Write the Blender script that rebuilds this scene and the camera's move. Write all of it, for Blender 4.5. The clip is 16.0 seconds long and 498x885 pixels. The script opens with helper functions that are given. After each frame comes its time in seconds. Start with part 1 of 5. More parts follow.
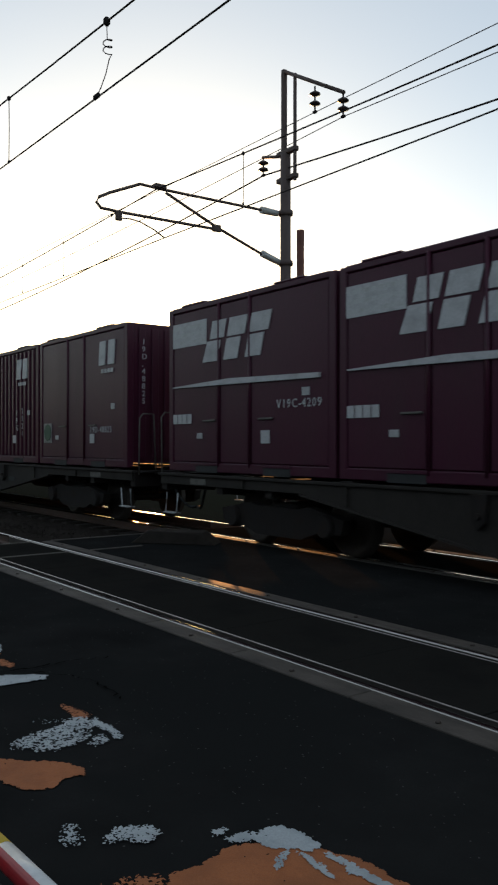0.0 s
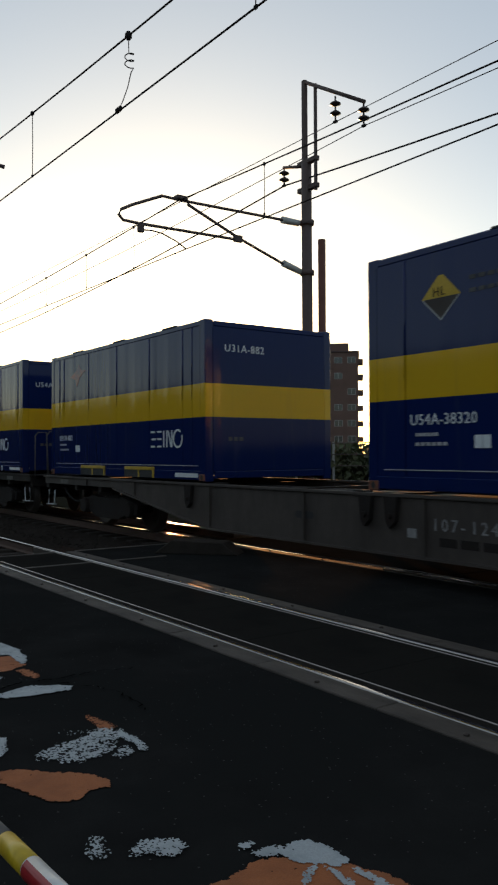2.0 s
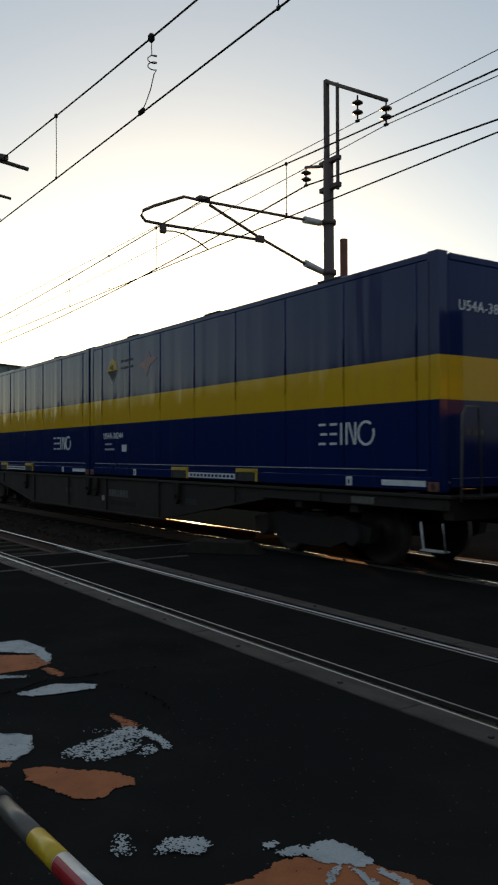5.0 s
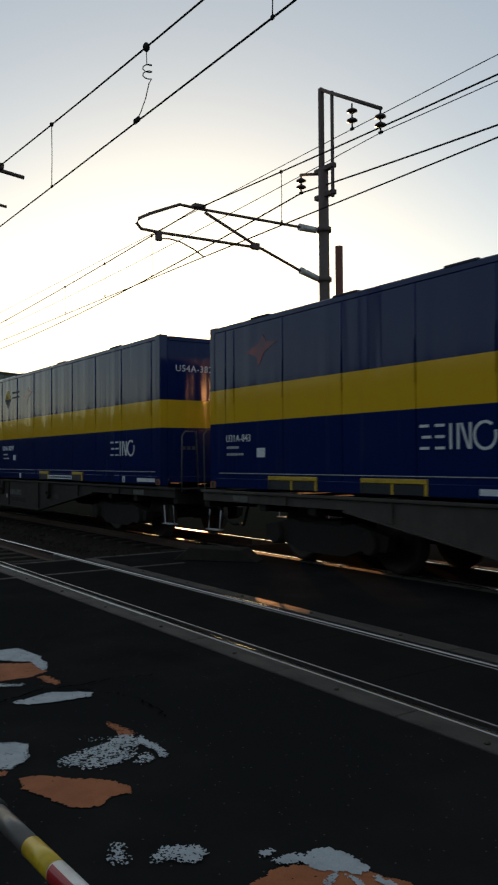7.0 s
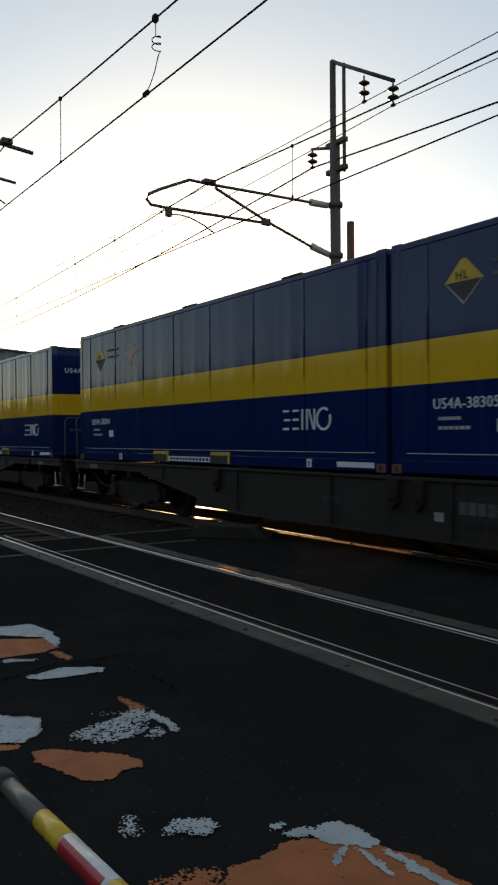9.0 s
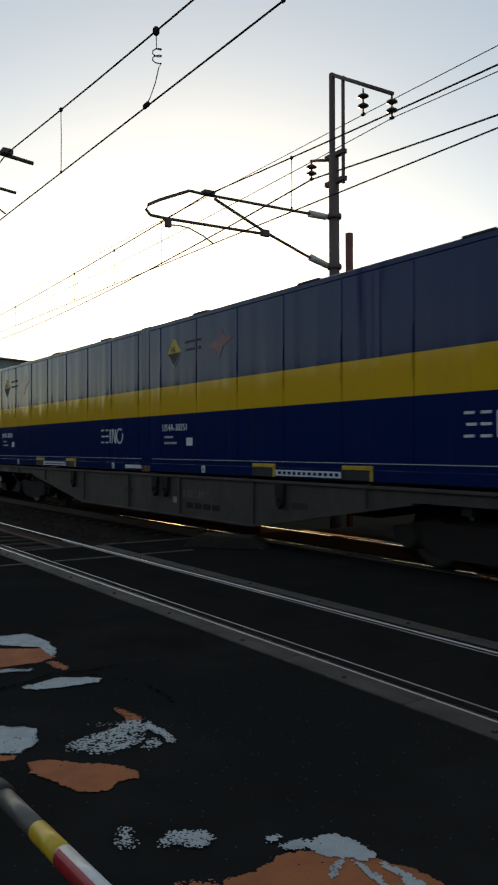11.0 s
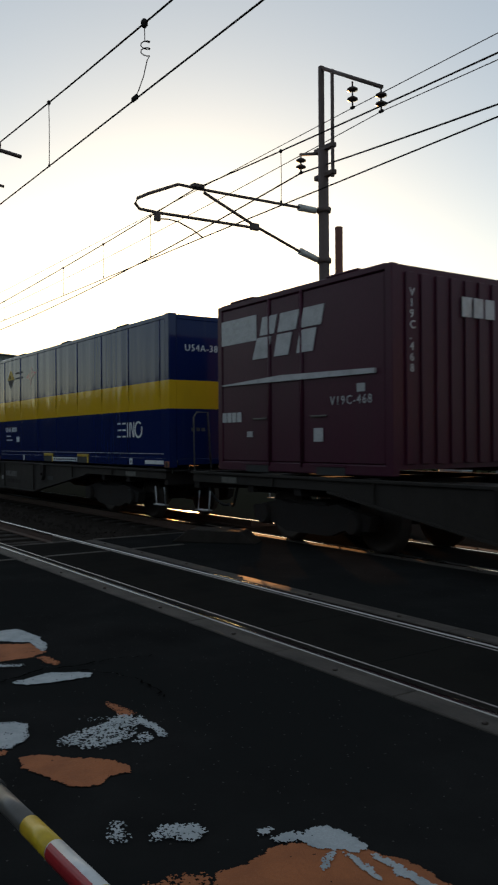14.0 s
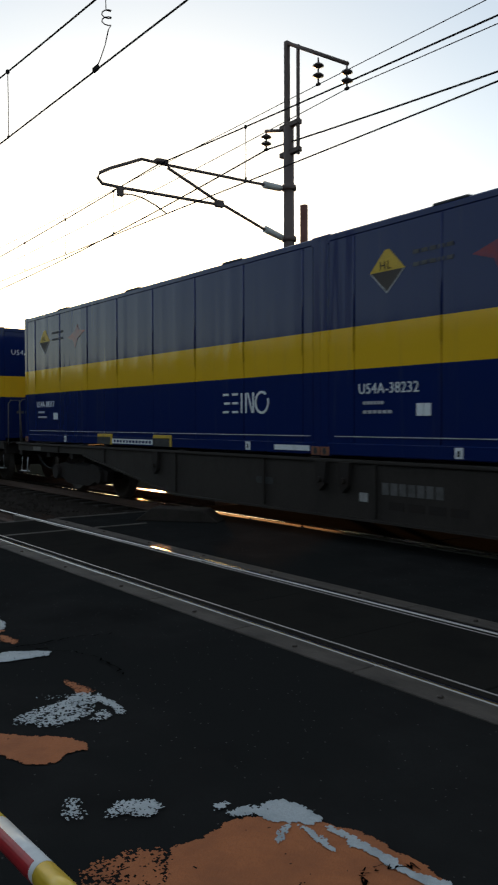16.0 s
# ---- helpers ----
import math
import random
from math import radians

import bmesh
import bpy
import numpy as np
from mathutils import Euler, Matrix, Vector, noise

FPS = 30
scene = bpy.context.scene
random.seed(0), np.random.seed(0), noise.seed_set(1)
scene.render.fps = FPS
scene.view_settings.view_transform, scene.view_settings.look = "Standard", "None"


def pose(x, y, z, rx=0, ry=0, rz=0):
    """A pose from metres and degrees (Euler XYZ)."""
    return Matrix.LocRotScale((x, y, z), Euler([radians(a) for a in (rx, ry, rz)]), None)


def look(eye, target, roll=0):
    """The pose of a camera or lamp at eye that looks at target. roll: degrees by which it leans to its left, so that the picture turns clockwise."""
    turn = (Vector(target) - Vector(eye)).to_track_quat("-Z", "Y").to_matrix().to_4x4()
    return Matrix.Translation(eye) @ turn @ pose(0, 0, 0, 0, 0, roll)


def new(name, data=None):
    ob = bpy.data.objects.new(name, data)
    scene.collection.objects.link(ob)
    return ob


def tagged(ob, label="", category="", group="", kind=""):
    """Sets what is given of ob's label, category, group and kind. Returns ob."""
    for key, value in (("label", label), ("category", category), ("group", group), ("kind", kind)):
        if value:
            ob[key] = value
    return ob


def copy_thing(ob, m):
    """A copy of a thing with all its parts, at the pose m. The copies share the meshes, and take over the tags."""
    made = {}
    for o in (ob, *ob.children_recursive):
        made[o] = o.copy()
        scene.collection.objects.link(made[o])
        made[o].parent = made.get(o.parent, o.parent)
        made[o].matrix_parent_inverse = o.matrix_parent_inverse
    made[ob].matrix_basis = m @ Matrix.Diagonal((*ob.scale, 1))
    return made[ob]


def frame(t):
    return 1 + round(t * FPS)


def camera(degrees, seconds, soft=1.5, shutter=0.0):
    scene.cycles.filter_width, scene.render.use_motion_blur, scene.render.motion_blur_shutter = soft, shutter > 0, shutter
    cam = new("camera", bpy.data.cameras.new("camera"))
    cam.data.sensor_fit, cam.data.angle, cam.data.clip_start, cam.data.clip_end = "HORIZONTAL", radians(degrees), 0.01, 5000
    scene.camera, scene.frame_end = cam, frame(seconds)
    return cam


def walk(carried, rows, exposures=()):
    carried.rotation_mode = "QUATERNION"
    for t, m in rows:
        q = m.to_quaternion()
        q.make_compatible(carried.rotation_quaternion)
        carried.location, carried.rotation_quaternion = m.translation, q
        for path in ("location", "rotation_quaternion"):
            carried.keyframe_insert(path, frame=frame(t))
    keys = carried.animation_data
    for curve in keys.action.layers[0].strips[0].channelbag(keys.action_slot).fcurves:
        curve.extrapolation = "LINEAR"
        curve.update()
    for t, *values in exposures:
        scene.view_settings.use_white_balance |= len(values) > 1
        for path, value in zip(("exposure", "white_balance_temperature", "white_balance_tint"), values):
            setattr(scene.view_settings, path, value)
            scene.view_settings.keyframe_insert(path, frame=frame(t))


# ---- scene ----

# World: x along the track (the train runs to +x), y across it away from the camera, z = 0 at the rail tops.
cam = camera(34.5, 16.0, soft=2.2, shutter=0.06)
PATH = [
    (0.0, 0.014, 0.006, 1.416, 53.06, 0.06, 0.07),
    (0.5, 0.010, 0.026, 1.415, 51.91, 0.69, 0.13),
    (1.0, 0.006, 0.020, 1.420, 51.98, 0.91, 0.24),
    (1.5, 0.006, 0.017, 1.420, 53.29, 0.75, -0.12),
    (2.0, -0.003, 0.008, 1.415, 54.64, 0.76, -0.26),
    (2.5, -0.006, -0.002, 1.415, 55.51, 0.86, -0.18),
    (3.0, -0.001, -0.003, 1.417, 55.94, 0.81, -0.20),
    (3.5, -0.001, -0.009, 1.418, 56.13, 0.68, -0.25),
    (4.0, -0.001, -0.007, 1.418, 56.19, 0.58, -0.23),
    (6.5, 0.007, -0.007, 1.421, 55.97, 1.19, -0.35),
    (7.0, 0.012, -0.008, 1.422, 55.91, 1.23, -0.44),
    (7.5, 0.012, -0.002, 1.420, 56.14, 0.79, -0.63),
    (8.0, 0.002, 0.003, 1.416, 56.35, 0.23, -0.66),
    (8.5, -0.001, 0.009, 1.414, 56.54, -0.13, -0.66),
    (9.0, -0.004, 0.004, 1.415, 56.69, -0.34, -0.46),
    (11.5, 0.005, -0.002, 1.420, 56.40, 0.56, -0.18),
    (12.0, 0.008, -0.012, 1.424, 56.16, 0.66, -0.26),
    (12.5, 0.007, -0.002, 1.416, 56.01, 0.70, -0.40),
    (13.0, 0.005, 0.001, 1.417, 55.97, 0.63, -0.40),
    (13.5, -0.001, 0.002, 1.414, 56.00, 0.34, -0.35),
    (14.0, -0.001, 0.002, 1.416, 55.86, -0.04, -0.40),
    (14.5, -0.006, 0.011, 1.414, 55.63, -0.37, -0.44),
    (15.0, -0.011, 0.019, 1.410, 55.28, -0.59, -0.44),
    (15.5, -0.005, 0.026, 1.410, 54.38, -0.79, -0.29),
    (16.0, 0.000, 0.039, 1.403, 53.41, -1.51, -0.20),
]


def aim(x, y, z, yaw, pitch, roll):
    a, b = radians(yaw), radians(pitch)
    ahead = Vector((-math.sin(a) * math.cos(b), math.cos(a) * math.cos(b), math.sin(b)))
    return look((x, y, z), Vector((x, y, z)) + ahead, roll)


KELVIN, TINT, BASE = 5600, 7, -0.21
EXPOSURE = [(t, BASE + stops, KELVIN, TINT) for t, stops in ((0.0, 0.32), (0.5, 0.3), (1.0, 0.27), (1.5, 0.2), (2.0, 0.08), (3.5, 0.0), (4.0, 0.0), (6.5, -0.05), (7.0, -0.05), (8.0, 0.1), (9.0, 0.2), (11.5, 0.1), (12.5, 0.08), (13.5, 0.0), (14.0, 0.0), (15.0, 0.15), (16.0, 0.45))]
walk(cam, [(t, aim(*row)) for t, *row in PATH], EXPOSURE)

# ---- light ----
SUN_YAW, SUN_UP = 60.0, 4.8  # degrees: left of +y, above the horizon
world = bpy.data.worlds.new("world")
scene.world = world
world.use_nodes = True
wn = world.node_tree.nodes
sky = wn.new("ShaderNodeTexSky")
sky.sky_type, sky.sun_disc = "NISHITA", False
sky.sun_elevation, sky.sun_rotation = radians(SUN_UP), radians(-SUN_YAW)
sky.air_density, sky.dust_density, sky.ozone_density, sky.altitude = 0.8, 1.0, 0.6, 20
haze = wn.new("ShaderNodeMix")  # thin evening haze all round the sky
haze.data_type, haze.blend_type = "RGBA", "ADD"
haze.inputs[0].default_value, haze.inputs[7].default_value = 1.0, (1.85, 1.75, 1.56, 1)
world.node_tree.links.new(sky.outputs[0], haze.inputs[6])
world.node_tree.links.new(haze.outputs[2], wn["Background"].inputs[0])
wn["Background"].inputs[1].default_value = 0.15
sun = new("sun", bpy.data.lights.new("sun", "SUN"))
sun.data.energy, sun.data.angle, sun.data.color = 5.0, radians(0.6), (1.0, 0.4, 0.11)
sa, sb = radians(SUN_YAW), radians(SUN_UP)
SUN_DIR = Vector((-math.sin(sa) * math.cos(sb), math.cos(sa) * math.cos(sb), math.sin(sb)))
sun.matrix_world = look(SUN_DIR * 100, (0, 0, 0))


# ---- materials ----
def nodes_of(name):
    m = bpy.data.materials.new(name)
    m.use_nodes = True
    return m, m.node_tree.nodes, m.node_tree.links, m.node_tree.nodes["Principled BSDF"]


def mix_colour(nodes, links, fac, a, b):
    mx = nodes.new("ShaderNodeMix")
    mx.data_type = "RGBA"
    for socket, value in ((mx.inputs[0], fac), (mx.inputs[6], a), (mx.inputs[7], b)):
        if isinstance(value, (int, float)):
            socket.default_value = value
        elif isinstance(value, tuple):
            socket.default_value = (*value, 1)
        else:
            links.new(value, socket)
    return mx.outputs[2]


def noise_node(nodes, links, coord, scale, detail=5.0, stretch=(1, 1, 1), rough=0.6):
    mp = nodes.new("ShaderNodeMapping")
    mp.inputs["Scale"].default_value = stretch
    links.new(coord, mp.inputs["Vector"])
    n = nodes.new("ShaderNodeTexNoise")
    n.inputs["Scale"].default_value, n.inputs["Detail"].default_value, n.inputs["Roughness"].default_value = scale, detail, rough
    links.new(mp.outputs[0], n.inputs["Vector"])
    return n.outputs["Fac"]


def ramp(nodes, links, fac, lo, hi):
    r = nodes.new("ShaderNodeMapRange")
    r.inputs[1].default_value, r.inputs[2].default_value = lo, hi
    links.new(fac, r.inputs[0])
    return r.outputs[0]


def surf(name, base, rough=0.6, metal=0.0, worn=None, wear=(0.5, 0.75), big=1.5, fine=40.0, bump=0.15, stretch=(1, 1, 1), spec=0.5, soften=0.25):
    """A surface with large stains and fine grain: worn is the colour that shows through."""
    m, nodes, links, bsdf = nodes_of(name)
    co = nodes.new("ShaderNodeTexCoord").outputs["Object"]
    a, b = noise_node(nodes, links, co, big, 6, stretch), noise_node(nodes, links, co, fine, 4, stretch)
    worn = worn or tuple(c * 0.6 for c in base)
    c1 = mix_colour(nodes, links, ramp(nodes, links, a, *wear), base, worn)
    c2 = mix_colour(nodes, links, ramp(nodes, links, b, 0.35, 0.8), c1, tuple(c * 0.75 for c in base))
    links.new(c2, bsdf.inputs["Base Color"])
    rr = nodes.new("ShaderNodeMapRange")
    rr.inputs[3].default_value, rr.inputs[4].default_value = max(0.02, rough - soften * 0.5), min(1, rough + soften * 0.5)
    links.new(a, rr.inputs[0])
    links.new(rr.outputs[0], bsdf.inputs["Roughness"])
    bsdf.inputs["Metallic"].default_value = metal
    bsdf.inputs["Specular IOR Level"].default_value = spec
    bp = nodes.new("ShaderNodeBump")
    bp.inputs["Strength"].default_value, bp.inputs["Distance"].default_value = bump, 0.01
    links.new(b, bp.inputs["Height"])
    links.new(bp.outputs[0], bsdf.inputs["Normal"])
    return m


def asphalt_specks(m):
    """Pale stones worn bare in the asphalt."""
    nodes, links = m.node_tree.nodes, m.node_tree.links
    bsdf = nodes["Principled BSDF"]
    old = bsdf.inputs["Base Color"].links[0].from_socket
    co = nodes.new("ShaderNodeTexCoord").outputs["Object"]
    cells = nodes.new("ShaderNodeTexVoronoi")
    cells.inputs["Scale"].default_value = 55
    links.new(co, cells.inputs["Vector"])
    pick = nodes.new("ShaderNodeSeparateColor")
    links.new(cells.outputs["Color"], pick.inputs[0])
    rare, small, both = (nodes.new("ShaderNodeMath") for _ in range(3))
    rare.operation, small.operation, both.operation = "GREATER_THAN", "LESS_THAN", "MULTIPLY"
    links.new(pick.outputs[0], rare.inputs[0])
    rare.inputs[1].default_value = 0.96
    links.new(cells.outputs["Distance"], small.inputs[0])
    small.inputs[1].default_value = 0.22
    links.new(rare.outputs[0], both.inputs[0])
    links.new(small.outputs[0], both.inputs[1])
    patch = noise_node(nodes, links, co, 0.7, 3)
    c1 = mix_colour(nodes, links, ramp(nodes, links, patch, 0.48, 0.56), old, (0.016, 0.0165, 0.016))
    links.new(mix_colour(nodes, links, both.outputs[0], c1, (0.085, 0.08, 0.075)), bsdf.inputs["Base Color"])


def livery(name, lo, hi, dark=(0.007, 0.016, 0.082), band=(0.64, 0.39, 0.012), gloss=(0.04, 0.16), spec=0.28):
    """Navy container paint with a yellow belt between the heights lo and hi, streaked with road film."""
    m, nodes, links, bsdf = nodes_of(name)
    co = nodes.new("ShaderNodeTexCoord").outputs["Object"]
    sep = nodes.new("ShaderNodeSeparateXYZ")
    links.new(co, sep.inputs[0])
    up = nodes.new("ShaderNodeMath")
    up.operation = "GREATER_THAN"
    links.new(sep.outputs[2], up.inputs[0])
    up.inputs[1].default_value = lo
    dn = nodes.new("ShaderNodeMath")
    dn.operation = "LESS_THAN"
    links.new(sep.outputs[2], dn.inputs[0])
    dn.inputs[1].default_value = hi
    mu = nodes.new("ShaderNodeMath")
    mu.operation = "MULTIPLY"
    links.new(up.outputs[0], mu.inputs[0])
    links.new(dn.outputs[0], mu.inputs[1])
    paint = mix_colour(nodes, links, mu.outputs[0], dark, band)
    streak = noise_node(nodes, links, co, 3.0, 6, (2.2, 2.2, 0.16))
    film = noise_node(nodes, links, co, 0.9, 4)
    c1 = mix_colour(nodes, links, ramp(nodes, links, streak, 0.58, 1.9), paint, (0.10, 0.095, 0.085))
    c2 = mix_colour(nodes, links, ramp(nodes, links, film, 0.55, 3.0), c1, (0.05, 0.045, 0.04))
    links.new(c2, bsdf.inputs["Base Color"])
    rr = nodes.new("ShaderNodeMapRange")
    rr.inputs[3].default_value, rr.inputs[4].default_value = gloss
    bsdf.inputs["Specular IOR Level"].default_value = spec
    links.new(streak, rr.inputs[0])
    links.new(rr.outputs[0], bsdf.inputs["Roughness"])
    dent = noise_node(nodes, links, co, 2.0, 1.5, (1.5, 1.5, 0.12), 0.45)
    bp = nodes.new("ShaderNodeBump")
    bp.inputs["Strength"].default_value, bp.inputs["Distance"].default_value = 0.6, 0.022
    links.new(dent, bp.inputs["Height"])
    links.new(bp.outputs[0], bsdf.inputs["Normal"])
    return m


M_NAVY31 = livery("navy_yellow_paint_long", 1.0, 1.48)
M_NAVY20 = livery("navy_yellow_paint_short", 0.98, 1.485)
# Same navy for the ends, specular cut to hold back the sky's reflection.
M_END31 = livery("low_sheen_navy_paint_long", 1.0, 1.48, gloss=(0.04, 0.12), spec=0.14)
M_END20 = livery("low_sheen_navy_paint_short", 0.98, 1.485, gloss=(0.04, 0.12), spec=0.14)
M_MAROON = surf("maroon_paint", (0.06, 0.012, 0.028), 0.4, worn=(0.052, 0.02, 0.028), wear=(0.45, 0.8), big=1.2, stretch=(1.5, 1.5, 0.3), bump=0.08, spec=0.22)
M_WHITE = surf("white_marking", (0.72, 0.74, 0.74), 0.5, worn=(0.4, 0.38, 0.36), wear=(0.5, 0.9), big=6, bump=0.02)
M_OLDWHITE = surf("faded_white_paint", (0.5, 0.49, 0.49), 0.5, worn=(0.2, 0.17, 0.17), wear=(0.45, 0.85), big=5, bump=0.03)
M_EMBLEM = surf("faded_red_marking", (0.2, 0.012, 0.025), 0.12, worn=(0.03, 0.016, 0.07), wear=(0.4, 0.62), big=4, bump=0.03, spec=0.3, soften=0.1)
M_LEAFGREEN = surf("faded_green_marking", (0.02, 0.075, 0.035), 0.5, big=4, bump=0.03)
M_YELLOW = surf("yellow_paint", (0.55, 0.36, 0.01), 0.5, worn=(0.2, 0.13, 0.02), wear=(0.5, 0.8), big=5)
M_LUG = surf("faded_orange_paint", (0.22, 0.07, 0.025), 0.6, worn=(0.07, 0.035, 0.025), wear=(0.4, 0.7), big=9)
M_WAGON = surf("grey_wagon_paint", (0.058, 0.045, 0.036), 0.7, worn=(0.022, 0.016, 0.012), wear=(0.42, 0.72), big=2.5, stretch=(1, 1, 0.5))
M_WAGON_DARK = surf("grimy_wagon_paint", (0.026, 0.021, 0.017), 0.75, worn=(0.014, 0.011, 0.009), big=2.5, stretch=(1, 1, 0.5), spec=0.25)
M_OLDPLATE = surf("grimy_pale_plate", (0.14, 0.13, 0.11), 0.7, worn=(0.05, 0.045, 0.04), wear=(0.4, 0.7), big=9)
M_UNDER = surf("brake_dust_steel", (0.016, 0.012, 0.01), 0.85, worn=(0.026, 0.015, 0.01), big=5, spec=0.3)
M_WHEEL = surf("worn_wheel_steel", (0.06, 0.045, 0.036), 0.6, 0.3, big=6, bump=0.05)
M_GALV = surf("galvanised_bar", (0.5, 0.5, 0.49), 0.5, 0.1, worn=(0.3, 0.26, 0.22), big=8)
# Black for rubber parts, and for the shade painted into pockets, holes and slots.
M_RUBBER_SHADE = surf("black_rubber_and_hollow_shade", (0.02, 0.02, 0.02), 0.7, big=8)
M_ASPHALT = surf("asphalt", (0.0225, 0.0225, 0.0218), 0.95, worn=(0.012, 0.012, 0.0116), wear=(0.35, 0.7), big=1.6, fine=110, bump=0.35, spec=0.0)
asphalt_specks(M_ASPHALT)
M_PANEL = surf("rubber_crossing_panel", (0.02, 0.019, 0.017), 0.85, worn=(0.011, 0.011, 0.011), big=1.4, fine=90, bump=0.1, spec=0.0)
M_STRIP = surf("concrete_edge", (0.09, 0.076, 0.063), 0.7, worn=(0.026, 0.023, 0.02), wear=(0.42, 0.68), big=4, fine=70, bump=0.2, stretch=(0.4, 1, 1), spec=0.22)
M_RAILTOP = surf("polished_rail", (0.42, 0.4, 0.37), 0.13, 1.0, worn=(0.33, 0.29, 0.25), big=5, stretch=(0.15, 3, 1), bump=0.02, soften=0.08)
M_RAIL = surf("rusty_rail_side", (0.075, 0.042, 0.028), 0.8, worn=(0.12, 0.06, 0.035), big=6)
M_BALLAST = surf("ballast_stone", (0.034, 0.029, 0.025), 0.95, worn=(0.019, 0.0155, 0.013), big=2, fine=30, bump=0.15, spec=0.0)
M_DIRT = surf("dry_ground", (0.024, 0.023, 0.017), 0.95, worn=(0.018, 0.021, 0.013), big=0.12, fine=6, bump=0.1, spec=0.0)
M_CONC = surf("concrete", (0.3, 0.29, 0.27), 0.8, worn=(0.2, 0.19, 0.175), big=1.2, fine=50)
# Near black, for the added screen that the containers reflect.
M_SCREEN = surf("near_black_screen", (0.005, 0.008, 0.009), 0.95, big=0.5, fine=6, spec=0.0)
M_SLEEPER = surf("oily_sleeper", (0.036, 0.03, 0.025), 0.9, worn=(0.02, 0.016, 0.013), big=4, spec=0.1)
M_POLE = surf("weathered_pole_steel", (0.1, 0.075, 0.07), 0.7, 0.0, worn=(0.05, 0.036, 0.03), big=3, stretch=(1, 1, 0.3), spec=0.25)
M_POST = surf("rusty_post", (0.13, 0.05, 0.035), 0.75, worn=(0.08, 0.035, 0.025), big=5)
M_WIRE = surf("bronze_wire", (0.03, 0.027, 0.027), 0.9, 0.0, big=9, spec=0.0)
M_CERAMIC = surf("brown_porcelain", (0.05, 0.035, 0.03), 0.2, big=8, bump=0.02)
M_GREYCAP = surf("grey_porcelain", (0.45, 0.45, 0.44), 0.3, big=8, bump=0.02)


# ---- mesh helpers ----
def box(bm, x0, x1, y0, y1, z0, z1, bevel=0.0):
    vs = [bm.verts.new((x, y, z)) for x in (x0, x1) for y in (y0, y1) for z in (z0, z1)]
    fs = [bm.faces.new([vs[i] for i in q]) for q in ((0, 1, 3, 2), (4, 6, 7, 5), (0, 4, 5, 1), (2, 3, 7, 6), (0, 2, 6, 4), (1, 5, 7, 3))]
    if bevel:
        es = list({e for f in fs for e in f.edges})
        bmesh.ops.bevel(bm, geom=es, offset=bevel, segments=1, affect="EDGES")
    return bm


def tube(bm, pts, r, seg=8, r_end=None):
    """A round bar along the points; r_end tapers it."""
    pts = [Vector(p) for p in pts]
    rings = []
    for i, p in enumerate(pts):
        d = (pts[min(i + 1, len(pts) - 1)] - pts[max(i - 1, 0)]).normalized()
        side = d.cross(Vector((0, 0, 1)))
        side = side.normalized() if side.length > 1e-3 else Vector((1, 0, 0))
        upv = side.cross(d)
        rr = r if r_end is None else r + (r_end - r) * i / (len(pts) - 1)
        rings.append([bm.verts.new(p + (side * math.cos(k * math.tau / seg) + upv * math.sin(k * math.tau / seg)) * rr) for k in range(seg)])
    for a, b in zip(rings, rings[1:]):
        for k in range(seg):
            f = bm.faces.new((a[k], a[(k + 1) % seg], b[(k + 1) % seg], b[k]))
            f.smooth = True
    bm.faces.new(rings[0][::-1])
    bm.faces.new(rings[-1])
    return bm


def lathe(bm, axis_pts, seg=16, axis="z", origin=(0, 0, 0)):
    """A turned form from (radius, along) pairs about an axis through origin."""
    o = Vector(origin)
    rings = []
    for r, h in axis_pts:
        ring = []
        for k in range(seg):
            c, s = math.cos(k * math.tau / seg) * r, math.sin(k * math.tau / seg) * r
            ring.append(bm.verts.new(o + Vector({"z": (c, s, h), "y": (c, h, s), "x": (h, c, s)}[axis])))
        rings.append(ring)
    for a, b in zip(rings, rings[1:]):
        for k in range(seg):
            f = bm.faces.new((a[k], a[(k + 1) % seg], b[(k + 1) % seg], b[k]))
            f.smooth = True
    bm.faces.new(rings[0][::-1])
    bm.faces.new(rings[-1])
    return bm


def prism(bm, outline, lo, hi, axis="y"):
    """An outline of (a, b) pairs pushed from lo to hi along the axis."""
    def at(a, b, h):
        return {"y": (a, h, b), "z": (a, b, h), "x": (h, a, b)}[axis]
    p, q = [bm.verts.new(at(a, b, lo)) for a, b in outline], [bm.verts.new(at(a, b, hi)) for a, b in outline]
    n = len(outline)
    for k in range(n):
        bm.faces.new((p[k], p[(k + 1) % n], q[(k + 1) % n], q[k]))
    bm.faces.new(p[::-1])
    bm.faces.new(q)
    return bm


def mesh_from(name, bm, material):
    bmesh.ops.recalc_face_normals(bm, faces=bm.faces)
    me = bpy.data.meshes.new(name)
    bm.to_mesh(me)
    bm.free()
    me.materials.append(material)
    return me


def part(name, bm, material, parent=None, label=""):
    ob = new(name, bm if isinstance(bm, bpy.types.Mesh) else mesh_from(name, bm, material))
    if parent is not None:
        ob.parent = parent
    if label:
        ob["label"] = label
    return ob


def thing(name, label, category, group="", kind="", at=(0, 0, 0)):
    ob = new(name)
    ob.location = at
    return tagged(ob, label, category, group, kind)


def solid(name, bm, material, label, category, group="", kind="", at=(0, 0, 0)):
    ob = new(name, mesh_from(name, bm, material))
    ob.location = at
    return tagged(ob, label, category, group, kind)


LETTER = {}


